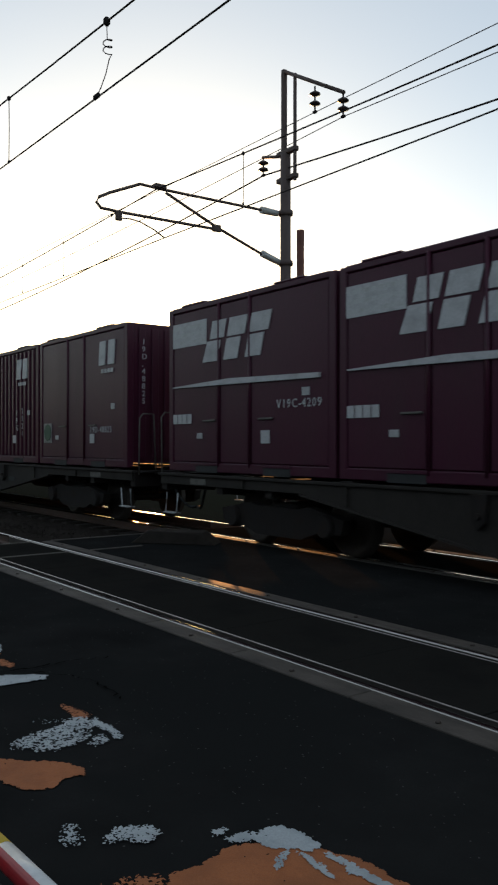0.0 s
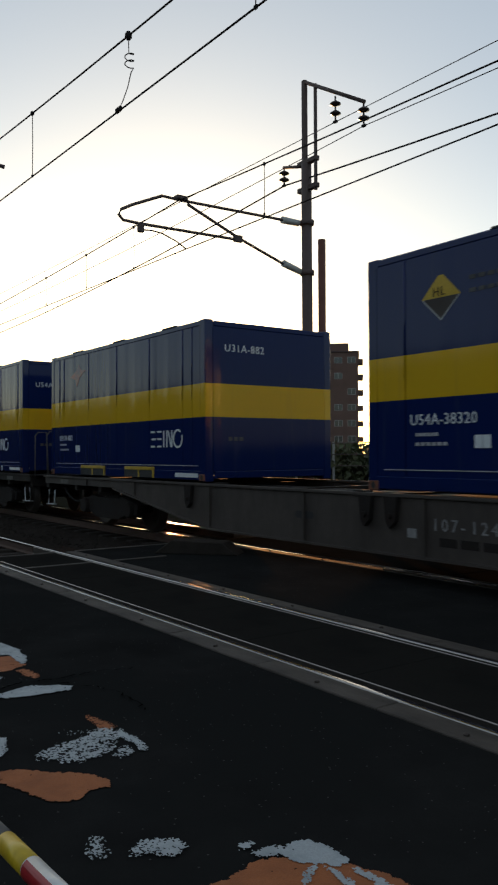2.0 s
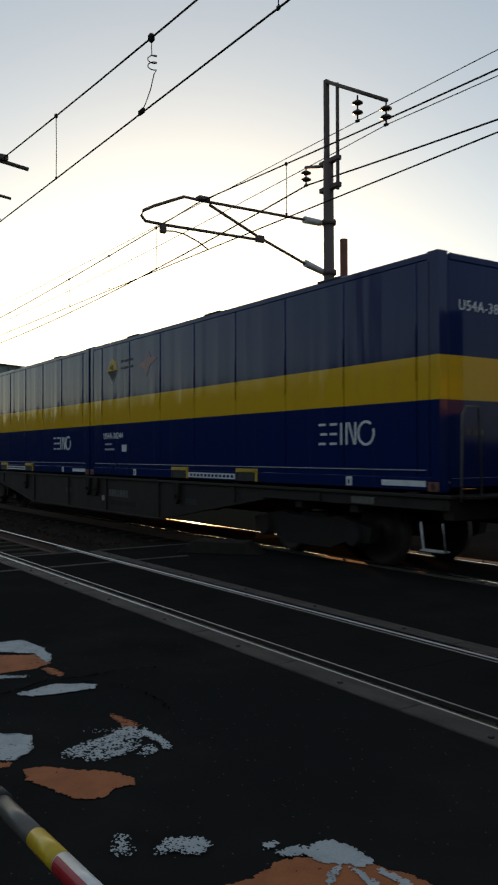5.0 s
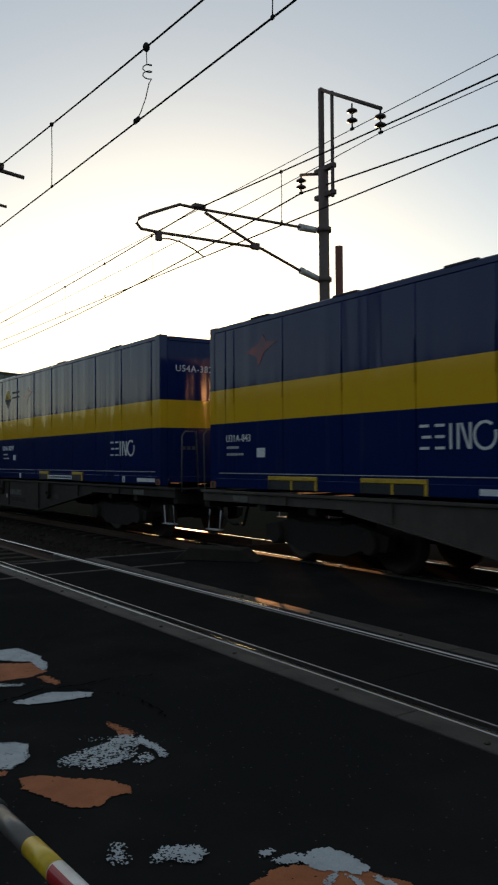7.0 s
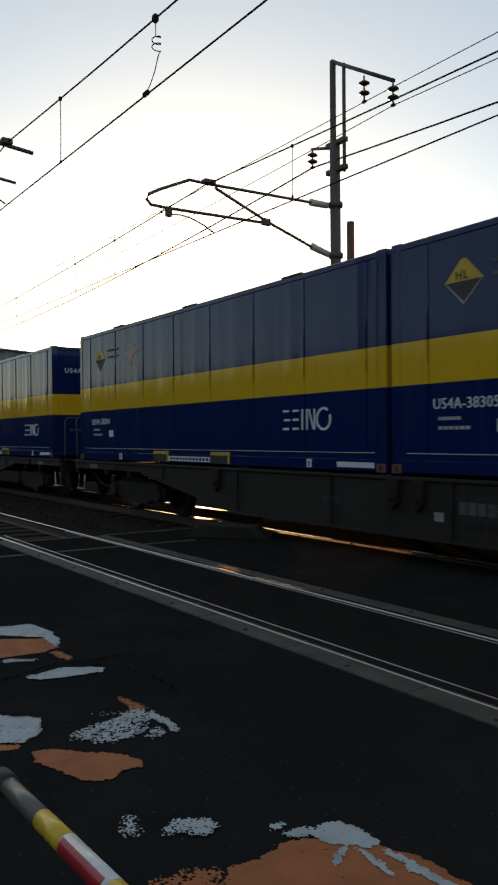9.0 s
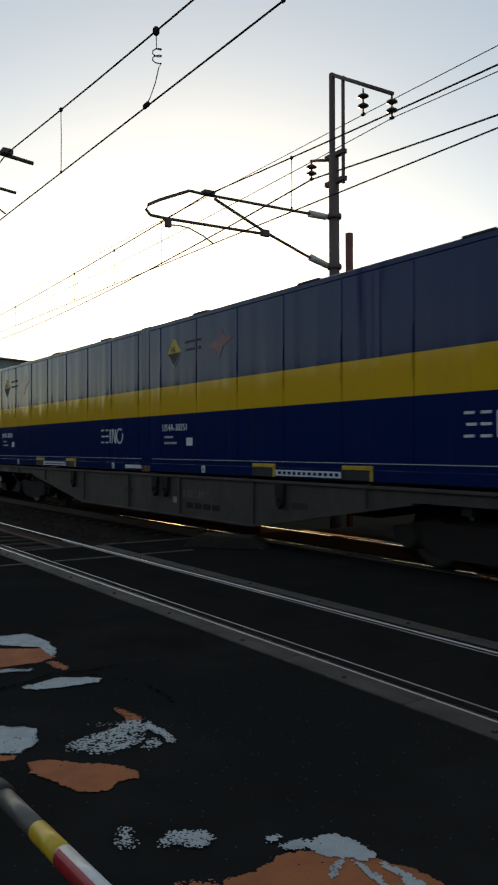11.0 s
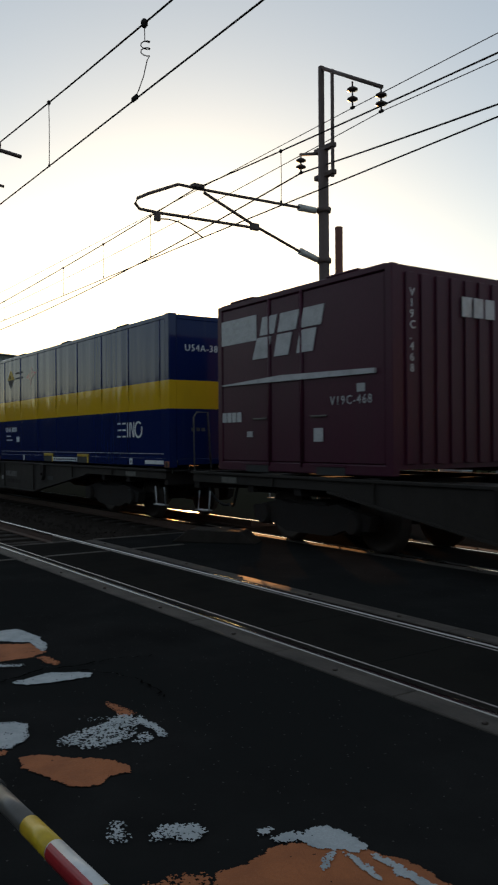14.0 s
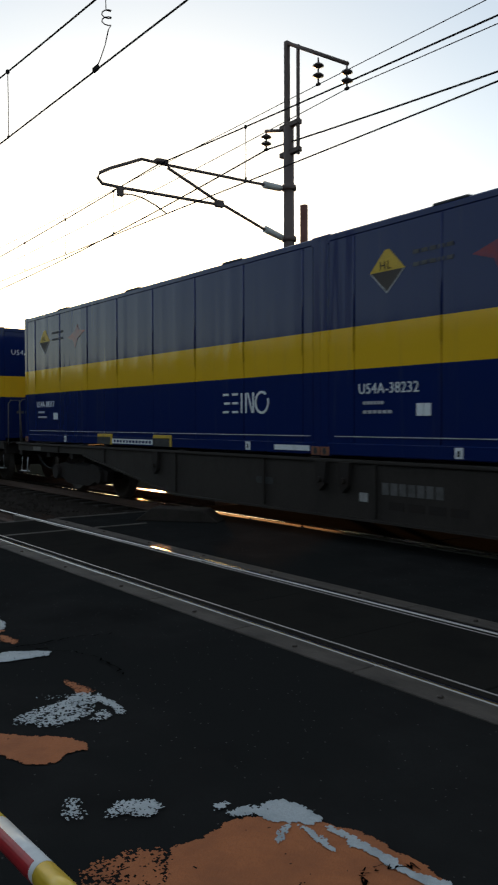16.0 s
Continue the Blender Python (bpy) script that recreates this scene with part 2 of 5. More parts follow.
def lettering(name, words, size, material, parent, place, turn, spacing=1.0, thick=0.003):
    """Painted characters as thin meshes; place is their lower left corner."""
    key = (words, size, spacing, material.name)
    if key not in LETTER:
        cu = bpy.data.curves.new("words", "FONT")
        cu.body, cu.size, cu.extrude, cu.space_character = words, size, thick, spacing
        cu.resolution_u = 2
        tmp = bpy.data.objects.new("words", cu)
        scene.collection.objects.link(tmp)
        bpy.context.view_layer.update()
        me = bpy.data.meshes.new_from_object(tmp.evaluated_get(bpy.context.evaluated_depsgraph_get()))
        bpy.data.objects.remove(tmp)
        me.name = "lettering"
        me.materials.clear()
        me.materials.append(material)
        LETTER[key] = me
    ob = part(name, LETTER[key], material, parent)
    ob.matrix_local = pose(*place, *turn)
    return ob


NEAR_SIDE, FRONT_END, REAR_END = (90, 0, 0), (90, 0, 90), (90, 0, -90)

# ---- ground, road and tracks ----
NEAR_C, FAR_C, HALF = 3.95, 7.645, 0.566  # track centre lines and rail offset
EDGE = -11.0  # where the crossing's paving ends

tagged(solid("ground", box(bmesh.new(), -1500, 1500, -400, 2500, -0.9, -0.45), M_DIRT, "dry brownish ground reaching the horizon", "ground", kind="structure"))


def slab(name, label, x0, x1, y0, y1, material, top=0.0, depth=0.4):
    return solid(name, box(bmesh.new(), x0, x1, y0, y1, top - depth, top, 0.008), material, label, "road", kind="structure")


R = 0.033  # half of a rail head
slab("road_near", "dark worn asphalt road up to the near track", EDGE, 9, -40, NEAR_C - HALF - R - 0.205, M_ASPHALT, -0.004)
slab("road_between", "dark asphalt between the two tracks", EDGE, 9, NEAR_C + HALF + R + 0.165, FAR_C - HALF - R - 0.165, M_ASPHALT, -0.004)
slab("road_far", "dark asphalt beyond the far track", EDGE, 9, FAR_C + HALF + R + 0.165, 40, M_ASPHALT, -0.006)
for c, name in ((NEAR_C, "near"), (FAR_C, "far")):
    x = EDGE
    lo, hi = c - HALF + R + 0.075, c + HALF - R - 0.075
    bed = thing("crossing_deck_" + name, "dark rubber crossing deck between the rails", "crossing deck", kind="structure")
    n = int((9 - x) / 1.2)
    me = mesh_from("deck_panel", box(bmesh.new(), 0.004, 1.196, lo, hi, -0.16, -0.003, 0.006), M_PANEL)
    for i in range(n):
        part("deck_panel", me, M_PANEL, bed).location = (x + i * 1.2, 0, random.uniform(-0.003, 0.002))

# Edge kerbs along the outer sides of the rails, bolted down.
def kerb(name, y0, y1, x0, x1):
    k = thing(name, "grey concrete edge strip with bolts beside the rail", "edge strip", kind="structure")
    long = 1.15
    n = int((x1 - x0) / long)
    me = mesh_from("edge_block", box(bmesh.new(), 0.003, long - 0.003, y0, y1, -0.2, 0.002, 0.006), M_STRIP)
    bolt = mesh_from("bolt", lathe(bmesh.new(), [(0.017, 0), (0.017, 0.008), (0.009, 0.014)], 10), M_WHEEL)
    for i in range(n):
        b = part("edge_block", me, M_STRIP, k)
        b.location = (x0 + i * long, 0, random.uniform(-0.002, 0.002))
        part("bolt", bolt, M_WHEEL, b).location = (long * 0.5, y0 + 0.06, 0.002)
    return k


kerb("edge_strip_near", NEAR_C - HALF - R - 0.20, NEAR_C - HALF - R - 0.012, -10.78 - 0.5, 9)
kerb("edge_strip_near_far_side", NEAR_C + HALF + R + 0.012, NEAR_C + HALF + R + 0.16, EDGE, 9)
kerb("edge_strip_far", FAR_C - HALF - R - 0.16, FAR_C - HALF - R - 0.012, EDGE, 9)
kerb("edge_strip_far_beyond", FAR_C + HALF + R + 0.012, FAR_C + HALF + R + 0.16, EDGE, 9)


def rail(name, y):
    r = thing(name, "steel running rail with polished head and rusty web", "rail", "rails", kind="structure")
    head_bm, web = bmesh.new(), bmesh.new()
    prism(head_bm, [(-0.033, -0.028), (0.033, -0.028), (0.033, -0.010), (0.029, -0.0075), (0.022, -0.0017), (0.013, -0.0005), (0.005, 0.0), (-0.005, 0.0), (-0.013, -0.0005), (-0.022, -0.0017), (-0.029, -0.0075), (-0.033, -0.010)], -160, 60, "x")
    prism(web, [(-0.062, -0.153), (0.062, -0.153), (0.062, -0.14), (0.012, -0.12), (0.008, -0.036), (0.03, -0.0285), (-0.03, -0.0285), (-0.008, -0.036), (-0.012, -0.12), (-0.062, -0.14)], -160, 60, "x")
    part("rail_head", head_bm, M_RAILTOP, r, "polished steel head")
    part("rail_web", web, M_RAIL, r)
    r.location = (0, y, 0)
    return r


for c in (NEAR_C, FAR_C):
    for sgn in (-1, 1):
        rail("rail", c + sgn * HALF)

M_GUARD = surf("worn_guard_steel", (0.3, 0.275, 0.25), 0.3, 0.9, worn=(0.13, 0.1, 0.085), big=4, stretch=(0.2, 2, 1))

# Guard rails beside the flangeways on the crossing.
for c in (NEAR_C, FAR_C):
    for sgn in (-1, 1):
        g = solid("guard_rail", prism(bmesh.new(), [(-0.008, -0.1), (0.008, -0.1), (0.008, -0.006), (0.0, 0.0), (-0.008, -0.004)], EDGE - 0.9, 9, "x"), M_GUARD, "thin steel flangeway edge on the crossing", "guard rail", "guard rails", kind="structure")
        g.location = (0, c + sgn * (HALF - R - 0.066), 0)

# Pale joint bars across the paving: one at its end, one a panel's length in.
def joint_bar(x, y0, y1):
    return solid("joint_bar", box(bmesh.new(), x - 0.035, x + 0.035, y0, y1, -0.2, 0.004, 0.006), M_STRIP, "pale concrete joint bar across the crossing", "joint bar", "joint bars", kind="structure")


for x, spans in ((-9.75, ((2.2, NEAR_C - HALF - R - 0.21), (NEAR_C - HALF + R + 0.08, NEAR_C + HALF - R - 0.08), (NEAR_C + HALF + R + 0.17, 5.5))), (EDGE - 0.04, ((NEAR_C - HALF + R + 0.08, NEAR_C + HALF - R - 0.08), (NEAR_C + HALF + R + 0.17, FAR_C - HALF - R - 0.17)))):
    for y0, y1 in spans:
        joint_bar(x, y0, y1)

# Ballast beds and sleepers beyond the paving.
def ballast(name, c, x0, x1):
    bm = bmesh.new()
    prism(bm, [(c - 2.0, -0.47), (c + 2.0, -0.47), (c + 1.5, -0.19), (c - 1.5, -0.19)], x0, x1, "x")
    return solid(name, bm, M_BALLAST, "bed of brown-grey crushed stone", "ballast", kind="structure")


ballast("ballast_near", NEAR_C, -160, EDGE)
ballast("ballast_far", FAR_C, -160, EDGE)
rnd = random.Random(4)
vs, fs = [], []
for _ in range(9000):
    c = rnd.choice((NEAR_C, FAR_C))
    x, y, z = EDGE - 0.02 - rnd.random() ** 1.6 * 26, c + rnd.uniform(-1.7, 1.9), -0.19
    s = rnd.uniform(0.018, 0.04)
    n = len(vs)
    for dx, dy, dz in ((1, 0, 0), (-1, 0.2, 0), (0, 1, 0.1), (0.1, -1, 0), (0, 0, 0.9), (0.2, 0, -0.8)):
        vs.append((x + dx * s * rnd.uniform(0.6, 1.2), y + dy * s * rnd.uniform(0.6, 1.2), z + dz * s * rnd.uniform(0.5, 1.1)))
    for a, b, cc in ((0, 2, 4), (2, 1, 4), (1, 3, 4), (3, 0, 4), (2, 0, 5), (1, 2, 5), (3, 1, 5), (0, 3, 5)):
        fs.append((n + a, n + b, n + cc))
me = bpy.data.meshes.new("ballast_stones")
me.from_pydata(vs, [], fs)
me.materials.append(M_BALLAST)
tagged(new("ballast_stones", me), "loose brown-grey crushed stones of the track bed", "ballast", kind="stuff")
slp = mesh_from("sleeper", box(bmesh.new(), -0.11, 0.11, -1.0, 1.0, -0.31, -0.155, 0.015), M_SLEEPER)
for c in (NEAR_C, FAR_C):
    for i in range(36):
        x = EDGE - 0.35 - i * 0.6
        s = new("sleeper", slp)
        s.location = (x, c, 0)
        tagged(s, "dark oily sleeper in the ballast", "sleeper", "sleepers", kind="structure")

# Wooden ramp block at the end of the paving between the tracks.
ramp_bm = bmesh.new()
prism(ramp_bm, [(-0.62, 0.0), (0.62, 0.0), (0.4, 0.17), (-0.36, 0.19)], -0.2, 0.2, "y")
bmesh.ops.bevel(ramp_bm, geom=list(ramp_bm.edges), offset=0.012, segments=1, affect="EDGES")
wedge = solid("wooden_wedge", ramp_bm, M_SLEEPER, "dark weathered wooden wedge beside the far track", "wedge")
wedge.matrix_world = pose(-9.75, 6.05, -0.004, 0, 0, 40)

# ---- the train ----
V0, ACC = 17.527, -0.0065  # metres per second at the start, and its slight slowing
MOVERS = []  # things that ride with the train: (thing, x at the clip's start, height)
SEAMS31 = (0.57, 1.82, 3.04, 4.21, 5.43, 6.66, 7.86, 9.08)


def flat_box(x0, x1, z0, z1, y, t=0.004):
    return box(bmesh.new(), x0, x1, y - t, y + 0.004, z0, z1)


def casting_mesh(material):
    return mesh_from("corner_casting", box(bmesh.new(), -0.085, 0.085, -0.08, 0.08, -0.06, 0.06, 0.012), material)


def blue_container(long, high, wide, paint, seams, lo, hi):
    """Navy container with a yellow belt: x from its rear end to its front end, y from its near side, z from its floor."""
    c = thing("freight_container", "navy blue freight container with a yellow belt", "container", "containers on the train")
    part("body", box(bmesh.new(), 0.02, long - 0.02, 0.03, wide - 0.03, 0.12, high - 0.03), paint, c)
    stops = [0.14, *seams, long - 0.14]
    for y0, y1 in ((0.006, 0.06), (wide - 0.06, wide - 0.006)):
        for a, b in zip(stops, stops[1:]):
            part("side_panel", box(bmesh.new(), a + 0.007, b - 0.007, y0, y1, 0.16, high - 0.09, 0.004), paint, c)
    bead = mesh_from("seam_bead", tube(bmesh.new(), [(0, 0.006, hi - 0.26), (0, 0.006, high - 0.1)], 0.014, 10), paint)
    for x in seams:
        part("seam_bead", bead, paint, c).location = (x, 0, 0)
    for x in (0.07, long - 0.07):
        for y in (0.075, wide - 0.075):
            part("corner_post", box(bmesh.new(), x - 0.07, x + 0.07, y - 0.075, y + 0.075, 0.05, high - 0.05, 0.012), paint, c)
    for y in (0.06, wide - 0.06):
        part("top_rail", box(bmesh.new(), 0.1, long - 0.1, y - 0.055, y + 0.055, high - 0.095, high - 0.01, 0.015), paint, c)
        part("bottom_rail", box(bmesh.new(), 0.1, long - 0.1, y - 0.06, y + 0.06, 0.02, 0.17, 0.012), paint, c)
    cast = casting_mesh(paint)
    for x in (0.086, long - 0.086):
        for y in (0.082, wide - 0.082):
            for z in (0.062, high - 0.06):
                part("corner_casting", cast, paint, c).location = (x, y, z)
    for x in (0.086, long - 0.086):
        lug = part("lock_plate", box(bmesh.new(), x - 0.075, x + 0.075, -0.008, 0.004, 0.012, 0.115, 0.003), M_LUG, c, "faded orange plate round the corner lock")
        # The hole's dark inside is a black disc on the plate.
        part("lock_hole", prism(bmesh.new(), [(x + 0.032 * math.cos(k * math.tau / 10), 0.064 + 0.042 * math.sin(k * math.tau / 10)) for k in range(10)], -0.012, 0.0), M_RUBBER_SHADE, lug)
    part("roof", box(bmesh.new(), 0.1, long - 0.1, 0.1, wide - 0.1, high - 0.03, high - 0.012), paint, c)
    for i in range(3):
        x = long * (0.18 + 0.3 * i)
        part("roof_clip", box(bmesh.new(), x, x + 0.45, 0.01, 0.09, high - 0.02, high + 0.012, 0.008), M_RUBBER_SHADE, c)
    # Doors with lock bars at the rear, a plain panel in front, all in low-sheen paint.
    end = M_END31 if long > 7 else M_END20
    for a, b in ((0.16, wide / 2 - 0.01), (wide / 2 + 0.01, wide - 0.16)):
        dr = part("end_door", box(bmesh.new(), -0.012, 0.012, a, b, 0.14, high - 0.12, 0.006), end, c)
        for k in range(3):
            yy = a + (b - a) * (k + 0.5) / 3
            part("door_rib", box(bmesh.new(), -0.02, 0.0, yy - 0.09, yy + 0.09, 0.3, high - 0.25, 0.008), end, dr)
    part("front_panel", box(bmesh.new(), long - 0.012, long + 0.006, 0.145, wide - 0.145, 0.16, high - 0.1, 0.005), end, c)
    for z0, z1 in ((0.05, 0.158), (high - 0.098, high - 0.02)):
        part("front_rail", box(bmesh.new(), long - 0.012, long + 0.012, 0.165, wide - 0.165, z0, z1, 0.008), end, c)
    for j in range(3):
        part("small_mark", box(bmesh.new(), long + 0.004, long + 0.009, 0.42 + j * 0.1, 0.49 + j * 0.1, 0.62, 0.68), M_WAGON_DIM, c)
    # A thin white line above the bottom rail, tie-down plates and fork pockets.
    part("white_line", flat_box(0.25, long - 0.2, 0.236, 0.245, 0.002), M_OLDWHITE, c)
    for x, n in (((3.49, 1), (5.47, 1)) if long > 7 else ((1.56, 2), (3.44, 2))):
        # A solid black block paints the shade inside the pocket opening.
        p = part("fork_pocket", box(bmesh.new(), x, x + 0.51 * n, -0.012, 0.1, 0.03, 0.155, 0.006), M_RUBBER_SHADE, c)
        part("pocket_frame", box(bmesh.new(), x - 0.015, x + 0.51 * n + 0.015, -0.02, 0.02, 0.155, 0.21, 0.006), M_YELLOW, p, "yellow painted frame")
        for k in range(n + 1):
            part("pocket_side", box(bmesh.new(), x + k * 0.51 - 0.02, x + k * 0.51 + 0.02, -0.018, 0.02, 0.03, 0.155), M_YELLOW if k else M_RUBBER_SHADE, p)
    if long > 7:
        part("notice_plate", flat_box(4.03, 5.42, 0.05, 0.13, -0.006), M_WHITE, c)
        for k in range(12):
            part("notice_mark", box(bmesh.new(), 4.1 + k * 0.11, 4.17 + k * 0.11, -0.012, 0.0, 0.07, 0.11), M_NAVY31, c)
    part("notice_plate", flat_box(long - 0.88, long - 0.2, 0.06, 0.125, -0.002), M_WHITE, c)
    for x in ((2.0, 7.91) if long > 7 else ()):
        part("tie_plate", box(bmesh.new(), x, x + 0.1, -0.006, 0.02, 0.04, 0.15), M_WHITE, c)
        # Black bar painted in for the shaded slot.
        part("tie_slot", box(bmesh.new(), x + 0.035, x + 0.065, -0.009, 0.02, 0.06, 0.12), M_RUBBER_SHADE, c)
    # The owner's mark as plain shapes: dashes, bars and an open ring.
    x0, z0, hgt = (7.38 if long > 7 else 4.37), 0.53, 0.27
    for dx, dz in ((0.0, 0.0), (0.03, 0.12), (0.0, 0.24), (0.22, 0.0), (0.22, 0.12), (0.22, 0.24)):
        part("owner_mark", flat_box(x0 + dx, x0 + dx + 0.13, z0 + dz, z0 + dz + 0.03, 0.002), M_WHITE, c)
    for dx, lean in ((0.42, 0.0), (0.52, 0.0), (0.56, 0.1), (0.68, 0.0)):
        bm = bmesh.new()
        a, b = (0.0, lean) if lean == 0 else (lean, 0.0)
        prism(bm, [(x0 + dx + a, z0), (x0 + dx + a + 0.028, z0), (x0 + dx + b + 0.028, z0 + hgt), (x0 + dx + b, z0 + hgt)], -0.002, 0.006)
        part("owner_mark", bm, M_WHITE, c)
    ring = bmesh.new()
    cx, cz = x0 + 0.88, z0 + 0.135
    arc = [(r, k / 24 * math.tau + 0.9) for r in (0.15,) for k in range(23)] + [(0.12, k / 24 * math.tau + 0.9) for k in range(22, -1, -1)]
    prism(ring, [(cx + math.cos(a) * r, cz + math.sin(a) * r) for r, a in arc], -0.002, 0.006)
    part("owner_ring", ring, M_WHITE, c)
    # Lower data block near the rear corner: small unreadable lines and a white ticket.
    xd = 0.72 if long > 7 else 0.48
    for k, w in enumerate((0.32, 0.45)):
        for j in range(6):
            part("data_mark", flat_box(xd + j * w / 6, xd + (j + 0.7) * w / 6, 0.6 - k * 0.1, 0.635 - k * 0.1, 0.002), M_OLDWHITE, c)
    for j in range(2):
        part("ticket", flat_box(xd + 0.78 + j * 0.1, xd + 0.87 + j * 0.1, 0.47, 0.6, 0.002), M_WHITE, c)
    if long > 7:
        cxd, czd = 1.08, 2.03
        bm = bmesh.new()
        prism(bm, [(cxd - 0.26, czd), (cxd + 0.26, czd), (cxd + 0.03, czd + 0.23), (cxd - 0.03, czd + 0.23)], 0.0, 0.006)
        d = part("diamond_label", bm, M_YELLOW, c, "yellow half of a diamond sign")
        bm = bmesh.new()
        prism(bm, [(cxd - 0.25, czd - 0.004), (cxd, czd - 0.24), (cxd + 0.25, czd - 0.004)], 0.001, 0.006)
        part("diamond_lower", bm, M_WAGON, d, "dark lower half")
        for sgn in (-1, 1):
            bm = bmesh.new()
            prism(bm, [(cxd + sgn * 0.25, czd - 0.004), (cxd + sgn * 0.235, czd - 0.004), (cxd, czd - 0.225), (cxd, czd - 0.24)], -0.001, 0.005)
            part("diamond_edge", bm, M_GALV, d)
        lettering("sign_words", "HL", 0.13, M_UNDER, d, (cxd - 0.11, -0.001, czd + 0.02), NEAR_SIDE, 1.2)
        for k in range(2):
            for j in range(5):
                part("small_mark", flat_box(1.45 + j * 0.11, 1.53 + j * 0.11, 2.02 + 0.13 * k, 2.06 + 0.13 * k, 0.002), M_WAGON_DIM, c)
    xr, zr = (2.2, 2.0) if long > 7 else (1.0, 1.95)
    bm = bmesh.new()
    prism(bm, [(xr, zr + 0.02), (xr + 0.25, zr - 0.06), (xr + 0.32, zr - 0.2), (xr + 0.45, zr - 0.02), (xr + 0.75, zr + 0.1), (xr + 0.5, zr + 0.13), (xr + 0.42, zr + 0.24), (xr + 0.3, zr + 0.12)], 0.001, 0.006)
    part("red_emblem", bm, M_EMBLEM, c, "plain red swept emblem")
    for y in (wide / 2 - 0.35, wide / 2 + 0.4):
        part("door_bar", tube(bmesh.new(), [(-0.035, y, 0.12), (-0.035, y, high - 0.14)], 0.017, 8), paint, c)
    return c


def brown_container(kind):
    """Maroon twelve-foot container. kind: side_door (two posts and a printed panel), ribbed, plain."""
    long, high, wide = 3.715, 2.475, 2.45
    c = thing("freight_container", "maroon steel freight container with white markings", "container", "containers on the train")
    part("body", box(bmesh.new(), 0.02, long - 0.02, 0.04, wide - 0.04, 0.1, high - 0.03), M_MAROON, c)
    for x in (0.06, long - 0.06):
        for y in (0.06, wide - 0.06):
            part("corner_post", box(bmesh.new(), x - 0.06, x + 0.06, y - 0.06, y + 0.06, 0.02, high - 0.02, 0.012), M_MAROON, c)
    for y in (0.05, wide - 0.05):
        part("top_rail", box(bmesh.new(), 0.1, long - 0.1, y - 0.05, y + 0.05, high - 0.09, high - 0.01, 0.012), M_MAROON, c)
        part("bottom_rail", box(bmesh.new(), 0.1, long - 0.1, y - 0.05, y + 0.05, 0.02, 0.15, 0.012), M_MAROON, c)
    for y0, y1 in ((0.012, 0.05), (wide - 0.05, wide - 0.012)):
        if kind == "ribbed":
            for i in range(15):
                x = 0.2 + i * 0.225
                part("side_rib", box(bmesh.new(), x, x + 0.11, y0 - 0.01, y1, 0.16, high - 0.1, 0.02), M_MAROON, c)
        elif kind == "half_ribbed":
            for i in range(9):
                x = 0.9 + i * 0.22
                part("side_rib", box(bmesh.new(), x, x + 0.1, y0 - 0.01, y1, 0.16, high - 0.1, 0.02), M_MAROON, c)
            for a, b in ((0.13, 0.85), (2.9, long - 0.13)):
                part("side_panel", box(bmesh.new(), a, b, y0, y1, 0.16, high - 0.1, 0.008), M_MAROON, c)
        else:
            for a, b in ((0.13, 1.28), (1.36, 2.0), (2.08, long - 0.13)):
                part("side_door", box(bmesh.new(), a, b, y0, y1, 0.16, high - 0.1, 0.01), M_MAROON, c)
            for x in (1.32, 2.04):
                part("door_post", tube(bmesh.new(), [(x, y0 + 0.004, 0.1), (x, y0 + 0.004, high - 0.06)], 0.028, 8), M_MAROON, c)
            for x in (0.95, 2.25):
                part("latch", box(bmesh.new(), x, x + 0.3, y0 - 0.03, y0 + 0.02, 0.74, 0.765, 0.006), M_OLDPLATE, c)
    for x in (0.0, long):
        for i in range(8):
            y = 0.22 + i * 0.25
            part("end_rib", box(bmesh.new(), x - 0.01, x + 0.01, y, y + 0.13, 0.16, high - 0.1, 0.006), M_MAROON, c)
    roof = bmesh.new()
    box(roof, 0.08, long - 0.08, 0.08, wide - 0.08, high - 0.03, high - 0.008)
    part("roof", roof, M_MAROON, c)
    for x in (0.35, 2.55):
        part("roof_clip", box(bmesh.new(), x, x + 0.6, 0.0, 0.1, high - 0.012, high + 0.015, 0.008), M_MAROON, c)
    for x in (0.75, 2.35):
        # The pocket's shaded hollow is a black block here too.
        p = part("fork_pocket", box(bmesh.new(), x, x + 0.55, -0.004, 0.1, 0.005, 0.11, 0.006), M_RUBBER_SHADE, c)
        part("pocket_frame", box(bmesh.new(), x - 0.02, x + 0.57, -0.012, 0.02, 0.11, 0.15, 0.005), M_YELLOW if kind == "half_ribbed" else M_MAROON, p)
    return c


def plain_letters(c, x, z, h, lean=0.28, y=-0.002):
    """The slanted company mark as three plain white shapes, each cut by a thin bar."""
    def shape(pts):
        bm = bmesh.new()
        prism(bm, [(x + (a * 1.17 + b * lean) * h, z + b * h) for a, b in pts], y, y + 0.02)
        part("company_mark", bm, M_OLDWHITE, c)
    for a, w, foot in ((0.0, 0.5, 0.14), (0.62, 0.6, 0.0), (1.36, 0.62, 0.0)):
        shape([(a - foot, 0.02), (a + w * 0.8, 0.02), (a + w * 0.8, 0.52), (a - foot * 0.6, 0.52)])
        shape([(a, 0.57), (a + w, 0.57), (a + w, 1.0), (a, 1.0)])


